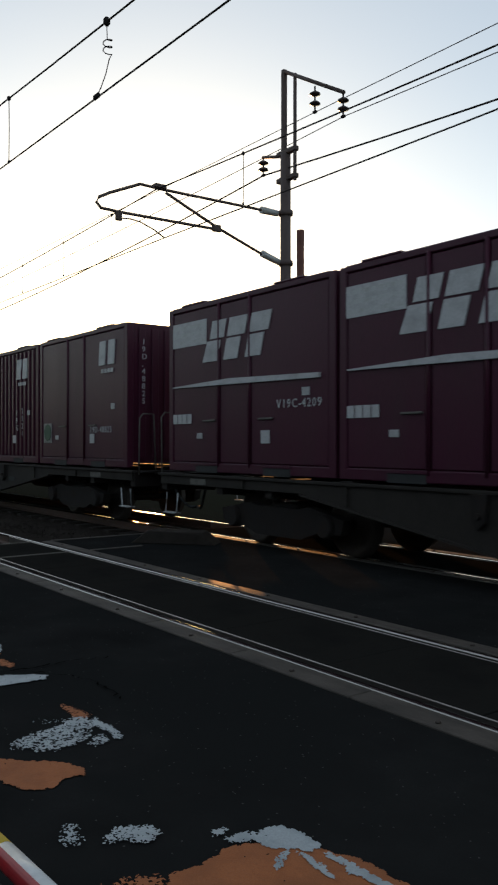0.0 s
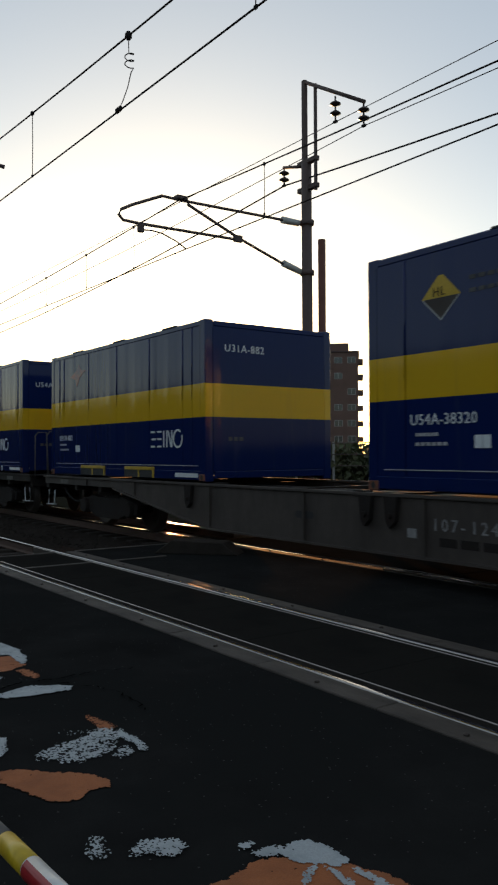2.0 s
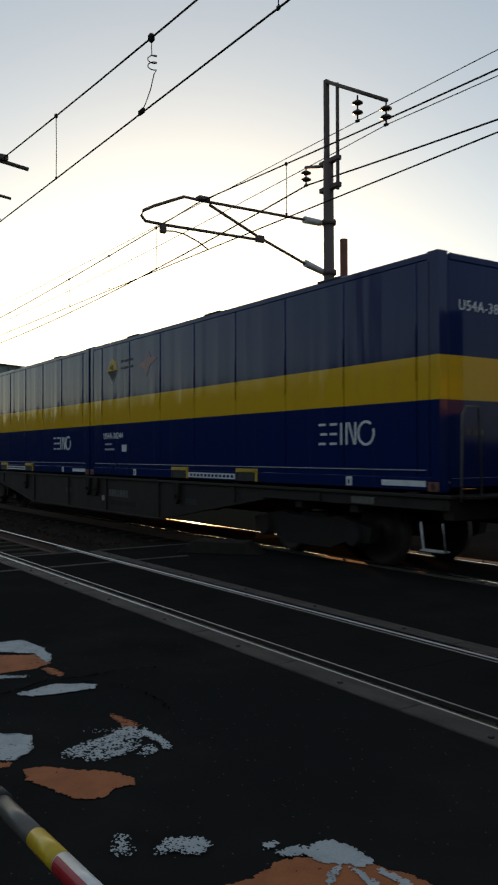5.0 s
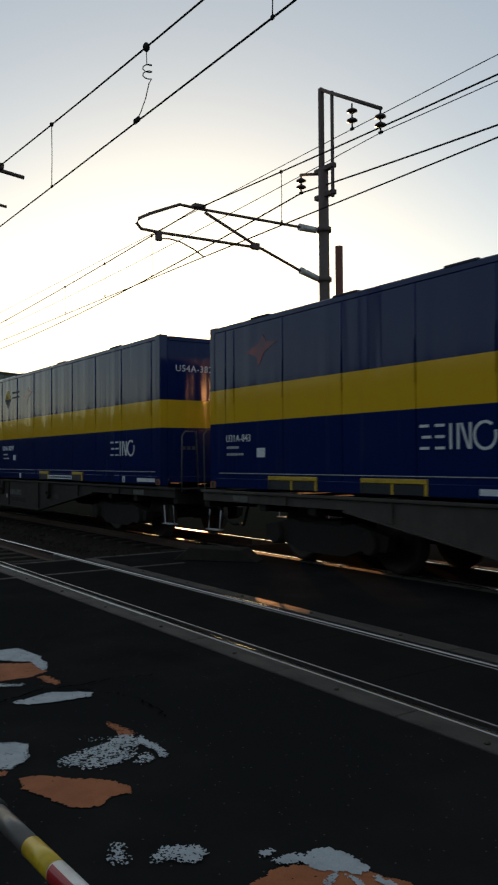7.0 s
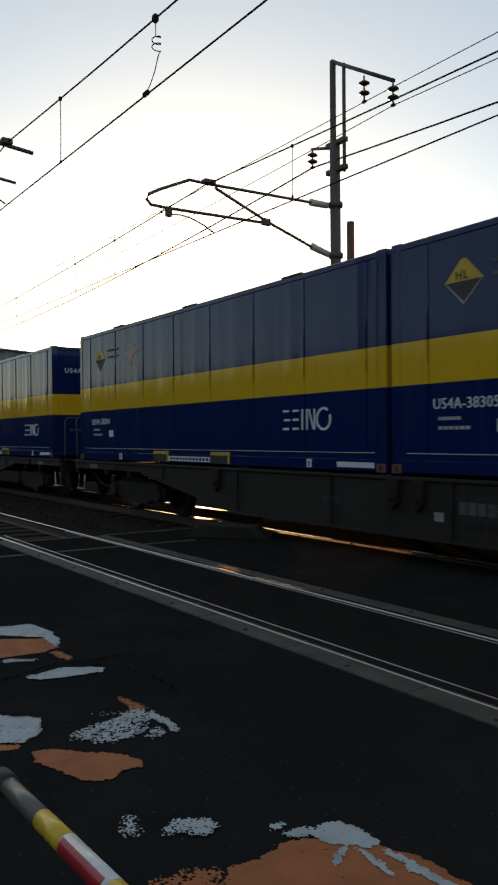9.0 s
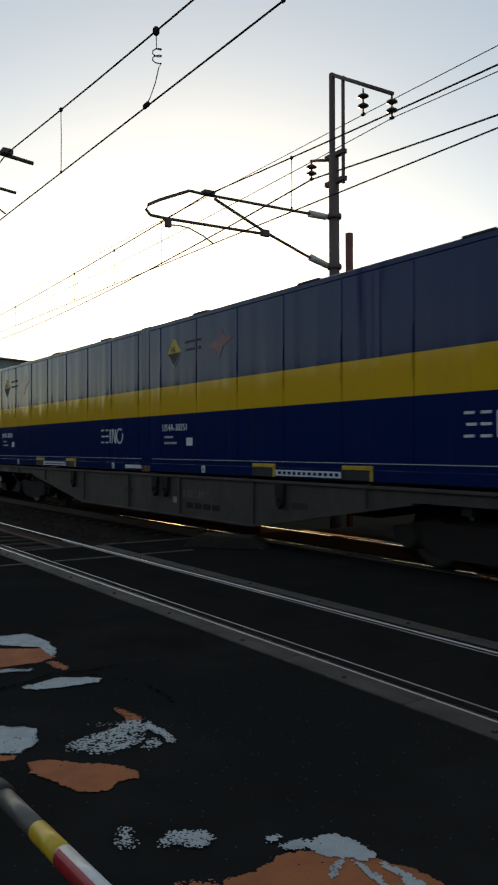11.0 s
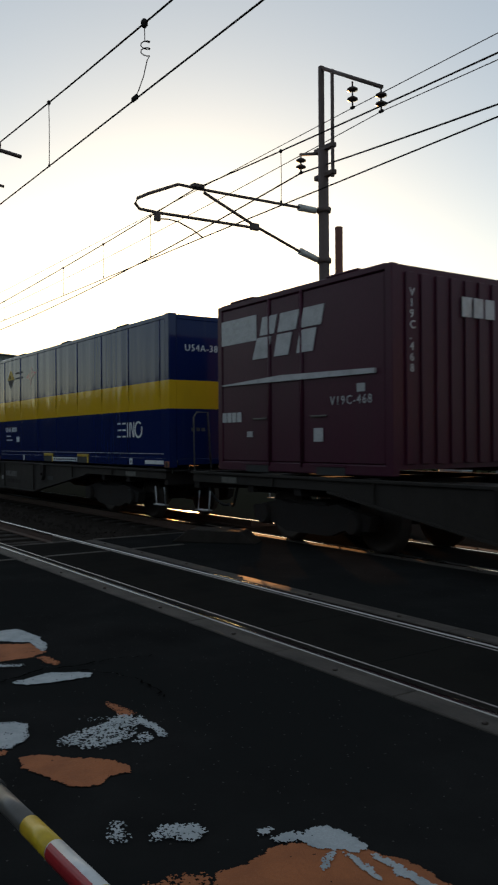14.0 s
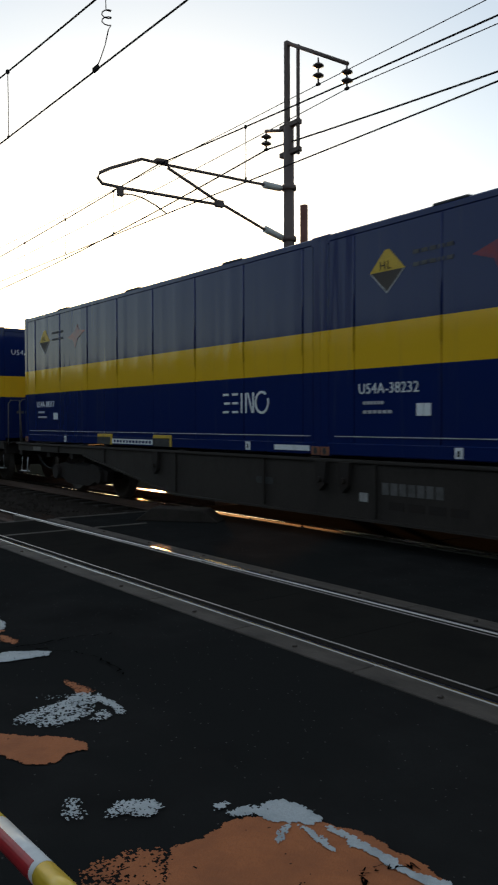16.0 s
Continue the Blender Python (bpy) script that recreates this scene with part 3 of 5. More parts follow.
def brown_marks(c, kind, number):
    y = 0.003
    if kind in ("side_door", "half_ribbed"):
        if kind == "side_door":
            part("printed_panel", flat_box(0.07, 1.02, 1.86, 2.22, 0.008), M_OLDWHITE, c, "white printed panel with faint rows")
            for k in range(3):
                for j in range(9):
                    part("panel_mark", box(bmesh.new(), 0.11 + j * 0.1, 0.19 + j * 0.1, 0.0025, 0.006, 1.9 + k * 0.11, 1.95 + k * 0.11), M_GALV, c)
            plain_letters(c, 1.02 if number.startswith("V") else 1.72, 1.58, 0.58)
        else:
            plain_letters(c, 1.0, 1.58, 0.6)
        bm = bmesh.new()
        prism(bm, [(0.15, 1.26), (3.45, 1.22), (3.45, 1.28), (1.6, 1.325), (0.15, 1.275)], -0.022, 0.02)
        part("white_flash", bm, M_OLDWHITE, c)
    else:
        shift = 0.5 if kind == "plain" else 0.35
        for a in (2.16 + shift, 2.5 + shift):
            bm = bmesh.new()
            prism(bm, [(a, 1.8), (a + 0.24, 1.8), (a + 0.28, 2.22), (a + 0.04, 2.22)], -0.006, 0.02)
            part("company_mark", bm, M_OLDWHITE, c)
        for j in range(4):
            part("small_mark", flat_box(2.26 + shift + j * 0.12, 2.35 + shift + j * 0.12, 1.66, 1.73, -0.002), M_OLDWHITE, c)
    for j in range(4):
        if kind != "plain" and number not in ("19D-41114", "19D-31273"):
            part("small_mark", flat_box(0.13 + j * 0.13, 0.24 + j * 0.13, 0.72, 0.86, y), M_OLDWHITE, c)
    part("ticket", flat_box(3.12, 3.26, 1.02, 1.12, y), M_OLDWHITE, c)
    part("ticket", flat_box(2.3, 2.48, 0.43, 0.6, y), M_OLDWHITE, c)
    part("ticket", flat_box(0.78, 0.92, 0.5, 0.58, y), M_OLDWHITE, c)
    if kind == "plain" or number in ("19D-41114", "19D-31273"):
        xg = 0.23 if kind == "plain" else 0.33
        plate = part("label_plate", flat_box(xg, xg + 0.38, 0.435, 0.82, 0.0), M_WAGON_MARK, c, "white plate with a green field")
        disc = prism(bmesh.new(), [(xg + 0.19 + 0.165 * math.cos(k * 0.2618), 0.64 + 0.165 * math.sin(k * 0.2618)) for k in range(24)], -0.012, 0.002)
        part("green_field", disc, M_LEAFGREEN, plate, "round green field")
        for k in range(2):
            part("plate_mark", flat_box(xg + 0.04, xg + 0.33 - 0.1 * k, 0.445 + 0.022 * k, 0.455 + 0.022 * k, -0.003), M_LEAFGREEN, plate)
    if kind == "ribbed":
        for k, ch in enumerate("19G"):
            lettering("serial", ch, 0.17, M_OLDWHITE, c, (2.5, -0.004, 1.02 - k * 0.16), NEAR_SIDE)
        for k, ch in enumerate("2221"):
            lettering("serial", ch, 0.17, M_OLDWHITE, c, (2.82, -0.004, 1.06 - k * 0.16), NEAR_SIDE)
    else:
        lettering("serial", number, 0.155, M_OLDWHITE, c, (2.62 if kind != "plain" else 2.3, 0.004, 0.88 if kind != "plain" else 0.62), NEAR_SIDE, 1.22)
    for k, ch in enumerate(number.replace("-", ".")):
        lettering("serial", ch, 0.135, M_OLDWHITE, c, (3.715 + 0.013, 0.27, 2.1 - k * 0.125), FRONT_END)

    if number == "V19C-468":
        for y0 in (1.16, 1.37, 1.58):
            part("company_mark", box(bmesh.new(), 3.72, 3.729, y0, y0 + 0.17, 1.93, 2.17), M_OLDWHITE, c)


# --- flat wagon ---
def bogie(parent, x):
    b = part("bogie", box(bmesh.new(), x - 0.28, x + 0.28, -0.95, 0.95, 0.44, 0.62, 0.03), M_UNDER, parent)
    for y in (-0.98, 0.98):
        bm = bmesh.new()
        prism(bm, [(x - 1.25, 0.50), (x - 1.2, 0.32), (x - 0.75, 0.30), (x - 0.45, 0.20), (x + 0.45, 0.20), (x + 0.75, 0.30), (x + 1.2, 0.32), (x + 1.25, 0.50), (x + 0.6, 0.62), (x + 0.4, 0.58), (x - 0.4, 0.58), (x - 0.6, 0.62)], y - 0.07, y + 0.07)
        part("side_frame", bm, M_UNDER, b)
        for dx in (-0.95, 0.95):
            part("axle_box", lathe(bmesh.new(), [(0.13, y - 0.14), (0.15, y - 0.1), (0.15, y + 0.1), (0.13, y + 0.14)], 14, "y", (x + dx, 0, 0.405)), M_UNDER, b)
        for dx in (-0.14, 0.0, 0.14):
            part("coil_spring", lathe(bmesh.new(), [(0.05 + 0.012 * (k % 2), 0.3 + k * 0.024) for k in range(10)], 10, "z", (x + dx, y, 0)), M_UNDER, b)
    for dx in (-0.95, 0.95):
        ws = part("wheelset", tube(bmesh.new(), [(0, -1.08, 0), (0, 1.08, 0)], 0.07, 12), M_UNDER, parent)
        ws.location = (x + dx, 0, 0.405)
        for s in (-1, 1):
            part("wheel", lathe(bmesh.new(), [(0.10, s * 0.47), (0.2, s * 0.49), (0.34, s * 0.5), (0.405 + 0.027, s * 0.505), (0.405 + 0.02, s * 0.53), (0.405, s * 0.545), (0.4, s * 0.63), (0.35, s * 0.63), (0.2, s * 0.56), (0.12, s * 0.62)], 28, "y"), M_WHEEL, ws)
        for s in (-1, 1):
            part("brake_block", box(bmesh.new(), x + dx - 0.05 - 0.46 * (1 if dx > 0 else -1), x + dx + 0.05 - 0.46 * (1 if dx > 0 else -1), s * 0.56 - 0.05, s * 0.56 + 0.05, 0.28, 0.55, 0.01), M_UNDER, b)


def flat_wagon():
    w = thing("container_wagon", "grey steel container flat wagon running on bogies", "wagon", "wagons of the train")
    prof = [(-9.75, 0.93), (-9.75, 0.80), (-6.4, 0.80), (-3.2, 0.31), (3.2, 0.31), (6.4, 0.80), (9.75, 0.80), (9.75, 0.93)]
    for y0, y1 in ((-1.235, -1.205), (1.205, 1.235)):
        bm = bmesh.new()
        prism(bm, prof, y0, y1)
        part("side_sill", bm, M_WAGON, w)
        for z0, z1 in ((0.925, 0.965),):
            part("sill_flange", box(bmesh.new(), -9.8, 9.8, y0 - 0.03, y1 + 0.03, z0, z1, 0.006), M_WAGON, w)
        bm = bmesh.new()
        prism(bm, [(-6.4, 0.80), (-3.2, 0.31), (3.2, 0.31), (6.4, 0.80), (6.4, 0.775), (3.2, 0.285), (-3.2, 0.285), (-6.4, 0.775)], y0 - 0.05, y1 + 0.05)
        part("lower_flange", bm, M_WAGON, w)
        for x in (-7.6, -5.6, -3.2, -1.0, 1.0, 3.2, 5.6, 7.6):
            z0 = 0.33 if abs(x) <= 3.2 else 0.81 if abs(x) > 6 else 0.69
            part("stiffener", box(bmesh.new(), x - 0.02, x + 0.02, y0 - 0.03, y1 + 0.03, z0, 0.92), M_WAGON, w)
    part("centre_sill", box(bmesh.new(), -9.6, 9.6, -0.2, 0.2, 0.6, 0.9, 0.01), M_UNDER, w)
    for x in (-9.7, -8.2, -7.1, -6.0, -4.0, -2.0, 0, 2.0, 4.0, 6.0, 7.1, 8.2, 9.7):
        part("cross_member", box(bmesh.new(), x - 0.07, x + 0.07, -1.2, 1.2, 0.7, 0.925), M_UNDER, w)
    for x in (-7.1, 7.1):
        bogie(w, x)
    # Slots, hooks and brackets on the sills; the slots' shade is a flat black piece.
    for x in (-1.0, 4.3):
        slot = [(x + sx * 0.14 + 0.045 * math.cos(k), 0.64 + 0.045 * math.sin(k)) for sx, lo in ((1, -math.pi / 2), (-1, math.pi / 2)) for k in [lo + j * math.pi / 5 for j in range(6)]]
        part("sill_slot", prism(bmesh.new(), slot, -1.239, -1.236), M_RUBBER_SHADE, w)
    for x in (-3.75, 0.15, 0.55, 3.9):
        br = part("lock_bracket", prism(bmesh.new(), [(x - 0.1, 0.93), (x + 0.1, 0.93), (x + 0.07, 0.66), (x - 0.02, 0.58), (x - 0.07, 0.66)], -1.30, -1.236), M_UNDER, w)
        part("lock_pin", lathe(bmesh.new(), [(0.03, -1.335), (0.035, -1.3)], 10, "y", (x, 0, 0.72)), M_UNDER, br)
    for x in (-8.7, 8.4):
        part("data_plate", box(bmesh.new(), x - 0.2, x + 0.2, -1.243, -1.236, 0.815, 0.9), M_OLDPLATE, w, "grimy pale data plate")
    # Underframe gear: air tank, brake cylinder, valve box, pipes.
    part("air_tank", lathe(bmesh.new(), [(0.05, -0.55), (0.18, -0.48), (0.2, -0.4), (0.2, 0.4), (0.18, 0.48), (0.05, 0.55)], 16, "x", (1.8, 0.55, 0.5)), M_UNDER, w)
    part("brake_cylinder", lathe(bmesh.new(), [(0.05, -0.4), (0.15, -0.3), (0.15, 0.2), (0.06, 0.25), (0.04, 0.6)], 14, "x", (-1.6, -0.5, 0.52)), M_UNDER, w)
    part("valve_box", box(bmesh.new(), -0.4, 0.2, -0.9, -0.45, 0.4, 0.7, 0.02), M_UNDER, w)
    part("brake_pipe", tube(bmesh.new(), [(-9.9, 0.3, 0.62), (-6, 0.3, 0.55), (6, 0.3, 0.55), (9.9, 0.3, 0.62)], 0.025, 6), M_UNDER, w)
    for s in (-1, 1):
        cp = part("coupler", box(bmesh.new(), min(s * 9.55, s * 10.17), max(s * 9.55, s * 10.17), -0.1, 0.1, 0.78, 0.98, 0.03), M_UNDER, w)
        part("knuckle", lathe(bmesh.new(), [(0.12, -0.15), (0.14, -0.1), (0.14, 0.1), (0.12, 0.15)], 12, "z", (s * 10.1, 0.05 * s, 0.88)), M_UNDER, cp)
        hose = [(s * 9.7, -0.42, 0.72)] + [(s * (9.75 + 0.42 * k / 6), -0.42 + 0.03 * k, 0.62 - 0.28 * math.sin(k / 6 * math.pi * 0.6)) for k in range(1, 7)]
        part("air_hose", tube(bmesh.new(), hose, 0.025, 8), M_RUBBER_SHADE, w)
        # Foot steps and grab rails at the corners.
        for y in (-1.2, 1.2):
            st = part("foot_step", tube(bmesh.new(), [(s * 9.62, y, 0.66), (s * 9.66, y, 0.36), (s * 9.34, y, 0.36), (s * 9.3, y, 0.66)], 0.013, 6), M_GALV, w, "pale steel stirrup step")
            part("tread", box(bmesh.new(), min(s * 9.34, s * 9.66), max(s * 9.34, s * 9.66), y - 0.06, y + 0.06, 0.352, 0.366), M_GALV, st)
        part("grab_rail", tube(bmesh.new(), [(s * 9.84, -1.16, 0.9), (s * 9.86, -1.16, 1.82), (s * 9.86, -1.1, 1.9), (s * 9.86, -0.9, 1.9), (s * 9.84, -0.84, 0.9)], 0.014, 6), M_OLDPLATE, w, "dull pale steel grab rail")
        part("end_deck", box(bmesh.new(), min(s * 9.5, s * 9.95), max(s * 9.5, s * 9.95), -1.15, 1.15, 0.93, 0.955), M_UNDER, w)
    for x in (-9.2, -5.6, -3.0, 0.0, 3.0, 5.6, 9.2):
        part("twist_lock", box(bmesh.new(), x - 0.1, x + 0.1, -1.245, -1.1, 0.962, 0.982, 0.008), M_UNDER, w)
    return w


def ring_wheel(x, y, z, r):
    bm = bmesh.new()
    pts = [(x + r * math.cos(k / 20 * math.tau), y, z + r * math.sin(k / 20 * math.tau)) for k in range(21)]
    tube(bm, pts, 0.014, 6)
    for k in range(5):
        a = k / 5 * math.tau
        tube(bm, [(x, y, z), (x + r * math.cos(a), y, z + r * math.sin(a))], 0.009, 5)
    return bm


M_WAGON_MARK = surf("faded_white_marking", (0.3, 0.29, 0.28), 0.6, worn=(0.1, 0.09, 0.085), wear=(0.4, 0.7), big=7, bump=0.02)
M_WAGON_DIM = surf("nearly_worn_off_marking", (0.1, 0.095, 0.09), 0.7, worn=(0.04, 0.036, 0.032), wear=(0.35, 0.65), big=7, bump=0.02)

WAGON_AT = [-21.45 - 20.415 * (k - 1) for k in range(16)]
first_wagon = flat_wagon()
for k, x in enumerate(WAGON_AT):
    MOVERS.append((first_wagon if k == 0 else copy_thing(first_wagon, pose(0, 0, 0)), x, FAR_C, 0.0))

# Painted data on the near sills; only some numbers can be read.
for k, (ob, *_rest) in enumerate(list(MOVERS)):
    number = {2: "107-124", 3: "104-1324", 4: "106-1153", 6: "107-536", 11: "107-772"}.get(k, "")
    for j in range(len(number) or 7):
        if number:
            lettering("wagon_number", number[j], 0.185, M_WAGON_MARK, ob, (1.1 + j * 0.125, -1.238, 0.6), NEAR_SIDE)
        elif k != 1:
            part("number_mark", flat_box(1.1 + j * 0.125, 1.2 + j * 0.125, 0.6, 0.73, -1.236), M_WAGON_DIM, ob)
    part("label_plate", flat_box(0.75, 0.88, 0.5, 0.6, -1.236), M_WAGON_MARK, ob)
    for j in range(4):
        part("data_mark", flat_box(1.2 + j * 0.28, 1.42 + j * 0.28, 0.44, 0.53, -1.236), M_UNDER, ob)
# Grimier wagons of the train.
for k in (0, 1, 3, 5, 7, 8, 9, 12, 13, 14, 15):
    for piece in MOVERS[k][0].children_recursive:
        for slot in piece.material_slots:
            if slot.material is M_WAGON:
                slot.link = "OBJECT"
                slot.material = M_WAGON_DARK
    tagged(MOVERS[k][0], "grimy dark grey steel container wagon on bogies")
part("hand_wheel", ring_wheel(-2.33, -1.29, 0.66, 0.17), M_WAGON_MARK, MOVERS[1][0], "pale spoked hand brake wheel")

part("hand_wheel", ring_wheel(-9.5, -1.28, 0.5, 0.2), M_UNDER, MOVERS[13][0], "dark spoked hand brake wheel")
part("hand_wheel", ring_wheel(-1.85, -1.29, 0.66, 0.19), M_WAGON_DIM, MOVERS[13][0], "pale spoked hand brake wheel")

SIDE_Y, FLOOR = 6.4, 0.985
long_master = blue_container(9.41, 2.603, 2.49, M_NAVY31, SEAMS31, 1.0, 1.48)
short_master = blue_container(6.058, 2.45, 2.49, M_NAVY20, (0.44, 0.67, 1.87, 3.08, 4.31, 5.4, 5.68), 1.055, 1.54)
brown_masters = {}
used, serials = set(), []


def place_blue(master, rear, serial, long):
    c = master if master.name not in used else copy_thing(master, pose(0, 0, 0))
    used.add(master.name)
    if long:
        tagged(c, "long navy freight container with yellow belt and diamond sign")
    else:
        tagged(c, "short navy freight container with a yellow belt")
    serials.append((c, serial, long))
    MOVERS.append((c, rear, SIDE_Y, FLOOR))


def place_brown(kind, rear, number):
    c = brown_container(kind)
    brown_marks(c, kind, number)
    if kind == "ribbed":
        tagged(c, "maroon ribbed steel freight container with white serial")
    MOVERS.append((c, rear, SIDE_Y + 0.02, FLOOR))


# Rear edges of the containers at the start of the clip.
for rear, kind, number in (
    (-10.56, "side_door", "V19C-4209"), (-6.78, "side_door", "V19C-2170"), (-3.0, "side_door", "19D-33518"), (0.8, "half_ribbed", "V19B-2209"), (4.6, "side_door", "V19C-1180"),
    (-15.61, "plain", "19D-48825"), (-19.41, "ribbed", "19G-2221"), (-23.21, "half_ribbed", "V19B-5107"), (-27.01, "side_door", "19D-41114"), (-30.81, "side_door", "19D-31273"),
    (-255.03, "side_door", "V19C-468"),
):
    place_brown(kind, rear, number)
for rear, serial in ((-41.70, "U54A-38320"), (-62.40, "U54A-38288"), (-82.35, "U54A-38278"), (-102.9, "U54A-38244"), (-112.4, "U54A-38219"),
                     (-144.1, "U54A-38297"), (-153.65, "U54A-38287"), (-164.25, "U54A-38305"), (-173.75, "U54A-38304"), (-184.9, "U54A-38279"), (-194.4, "U54A-38271"),
                     (-205.45, "U54A-38351"), (-214.85, "U54A-38250"), (-225.35, "U54A-38255"), (-234.77, "U54A-38250"),
                     (-265.95, "U54A-38301"), (-275.3, "U54A-38286"), (-286.75, "U54A-38232"), (-296.15, "U54A-38317"), (-307.2, "U54A-38224"), (-316.7, "U54A-38290")):
    place_blue(long_master, rear, serial, True)
for rear, serial in ((-51.24, "U31A-882"), (-71.93, "U31A-888"), (-91.6, "U31A-852"), (-120.25, "U31A-865"), (-126.65, "U31A-839"), (-133.05, "U31A-843"),
                     (-242.35, "U31A-846"), (-248.61, "U31A-878")):
    place_blue(short_master, rear, serial, False)
for c, serial, long in serials:
    if long:
        lettering("serial", serial, 0.165, M_WHITE, c, (0.64, 0.001, 0.72), NEAR_SIDE, 1.05)
        lettering("serial", serial, 0.165, M_WHITE, c, (9.41 + 0.009, 0.3, 1.98), FRONT_END, 1.1)
    else:
        lettering("serial", serial, 0.15, M_WHITE, c, (0.45, 0.001, 0.7), NEAR_SIDE, 1.05)
        lettering("serial", serial, 0.165, M_WHITE, c, (6.058 + 0.009, 0.35, 1.98), FRONT_END, 1.1)


# ---- overhead line ----
PX, PY = -13.24, 10.9  # the mast
mast = thing("line_mast", "grey steel overhead line mast behind the far track", "mast")
part("shaft", tube(bmesh.new(), [(PX + 0.07, PY, -0.5), (PX + 0.05, PY, 7.6)], 0.125, 14, 0.11), M_POLE, mast)
part("upper_post", box(bmesh.new(), PX - 0.05, PX + 0.05, PY - 0.05, PY + 0.05, 7.0, 9.4, 0.01), M_POLE, mast)
part("side_post", box(bmesh.new(), PX + 0.33, PX + 0.39, PY - 0.03, PY + 0.03, 6.95, 9.2, 0.008), M_POLE, mast)
part("top_arm", tube(bmesh.new(), [(PX - 0.02, PY, 9.38), (-11.4, PY, 8.28)], 0.045, 6), M_POLE, mast)
for z in (7.62, 7.05):
    part("post_bracket", box(bmesh.new(), PX - 0.2, PX + 0.42, PY - 0.06, PY + 0.06, z - 0.05, z + 0.05, 0.01), M_POLE, mast)
part("mid_arm", tube(bmesh.new(), [(PX, PY, 7.55), (-13.98, PY, 7.74)], 0.035, 6), M_POLE, mast)
for z in (6.32, 5.25):
    part("band", lathe(bmesh.new(), [(0.15, -0.05), (0.155, 0), (0.15, 0.05)], 14, "z", (PX + 0.06, PY, z)), M_POLE, mast)


def insulator(x, y, z0, z1):
    i = thing("insulator", "dark porcelain insulator string hanging from the mast", "insulator", "insulators")
    h = z0 - z1
    part("stem", tube(bmesh.new(), [(x, y, z0), (x, y, z1)], 0.018, 6), M_CERAMIC, i)
    for f in (0.3, 0.68):
        part("disc", lathe(bmesh.new(), [(0.03, 0.06), (0.11, 0.01), (0.115, -0.015), (0.05, -0.035)], 14, "z", (x, y, z0 - h * f)), M_CERAMIC, i)
    part("clamp", box(bmesh.new(), x - 0.05, x + 0.05, y - 0.03, y + 0.03, z1 - 0.03, z1 + 0.02, 0.008), M_WIRE, i)


insulator(-12.25, PY, 8.70, 8.18)
insulator(-11.42, PY, 8.26, 7.82)
insulator(-13.96, PY, 7.72, 7.34)
part_post = solid("steel_post", tube(bmesh.new(), [(0, 0, -0.5), (0, 0, 6.1)], 0.085, 12), M_POST, "slim rust-red steel post behind the mast", "post", at=(-13.4, 11.5, 0))


def wire(name, label, pts, r=0.007):
    return solid(name, tube(bmesh.new(), pts, r, 5), M_WIRE, label, "wire", "overhead wires")


def sagging(x_sup, z_sup, y, sag, span=45.0):
    """Points of a wire that hangs from supports a span apart, one of them at x_sup."""
    pts = []
    for k in range(-2, 2):
        for i in range(24):
            f = i / 24
            pts.append((x_sup + (k + f) * span, y, z_sup - 4 * sag * f * (1 - f)))
    return pts


wire("messenger_wire", "stranded messenger wire over the near track", sagging(-13.06, 6.24, 3.92, 0.8), 0.011)
wire("contact_wire", "contact wire hanging over the near track", [(-100, 3.92, 5.25), (-13.1, 3.92, 5.24), (-5.2, 3.92, 5.14), (40, 3.92, 5.1)], 0.010)
wire("messenger_wire", "stranded messenger wire over the far track", sagging(-13.24, 6.24, 7.75, 0.5), 0.0125)
wire("contact_wire", "contact wire hanging over the far track", [(-100, 7.7, 5.3), (-13.2, 7.9, 5.33), (-6.1, 7.7, 5.2), (40, 7.65, 5.2)], 0.0115)
wire("feeder_wire", "thick feeder wire on the mast's middle insulator", sagging(-13.96, 7.33, PY, 0.85), 0.018)
wire("feeder_wire", "thin feeder wire on the mast's outer insulator", sagging(-11.42, 7.81, PY, 0.42), 0.0095)
wire("feeder_wire", "thin feeder wire on the mast's inner insulator", sagging(-12.25, 8.17, PY, 0.05), 0.009)


def hang_height(x, x_sup, z_sup, sag, span=45.0):
    f = ((x - x_sup) / span) % 1.0
    return z_sup - 4 * sag * f * (1 - f)


def dropper(x, y, z0, z1):
    d = thing("dropper", "thin wire dropper between messenger and contact wire", "dropper", "droppers")
    part("hanger_wire", tube(bmesh.new(), [(x, y, z0), (x + 0.01, y, (z0 + z1) / 2), (x, y, z1)], 0.006, 5), M_WIRE, d)
    part("upper_clip", lathe(bmesh.new(), [(0.014, -0.03), (0.026, -0.01), (0.026, 0.015), (0.014, 0.03)], 10, "z", (x, y, z0)), M_WIRE, d)
    part("lower_clip", box(bmesh.new(), x - 0.02, x + 0.02, y - 0.012, y + 0.012, z1 - 0.015, z1 + 0.025, 0.005), M_WIRE, d)


for x in (-10.6, -5.39, -18.5, -23.0, 0.0):
    dropper(x, 3.92, hang_height(x, -13.06, 6.24, 0.8), 5.21 if x < -8 else 5.14)
for x in (-10.45, -15.05, -17.46, -19.99, -25.0, -30.0):
    dropper(x, 7.75, hang_height(x, -13.24, 6.24, 0.5), 5.3)
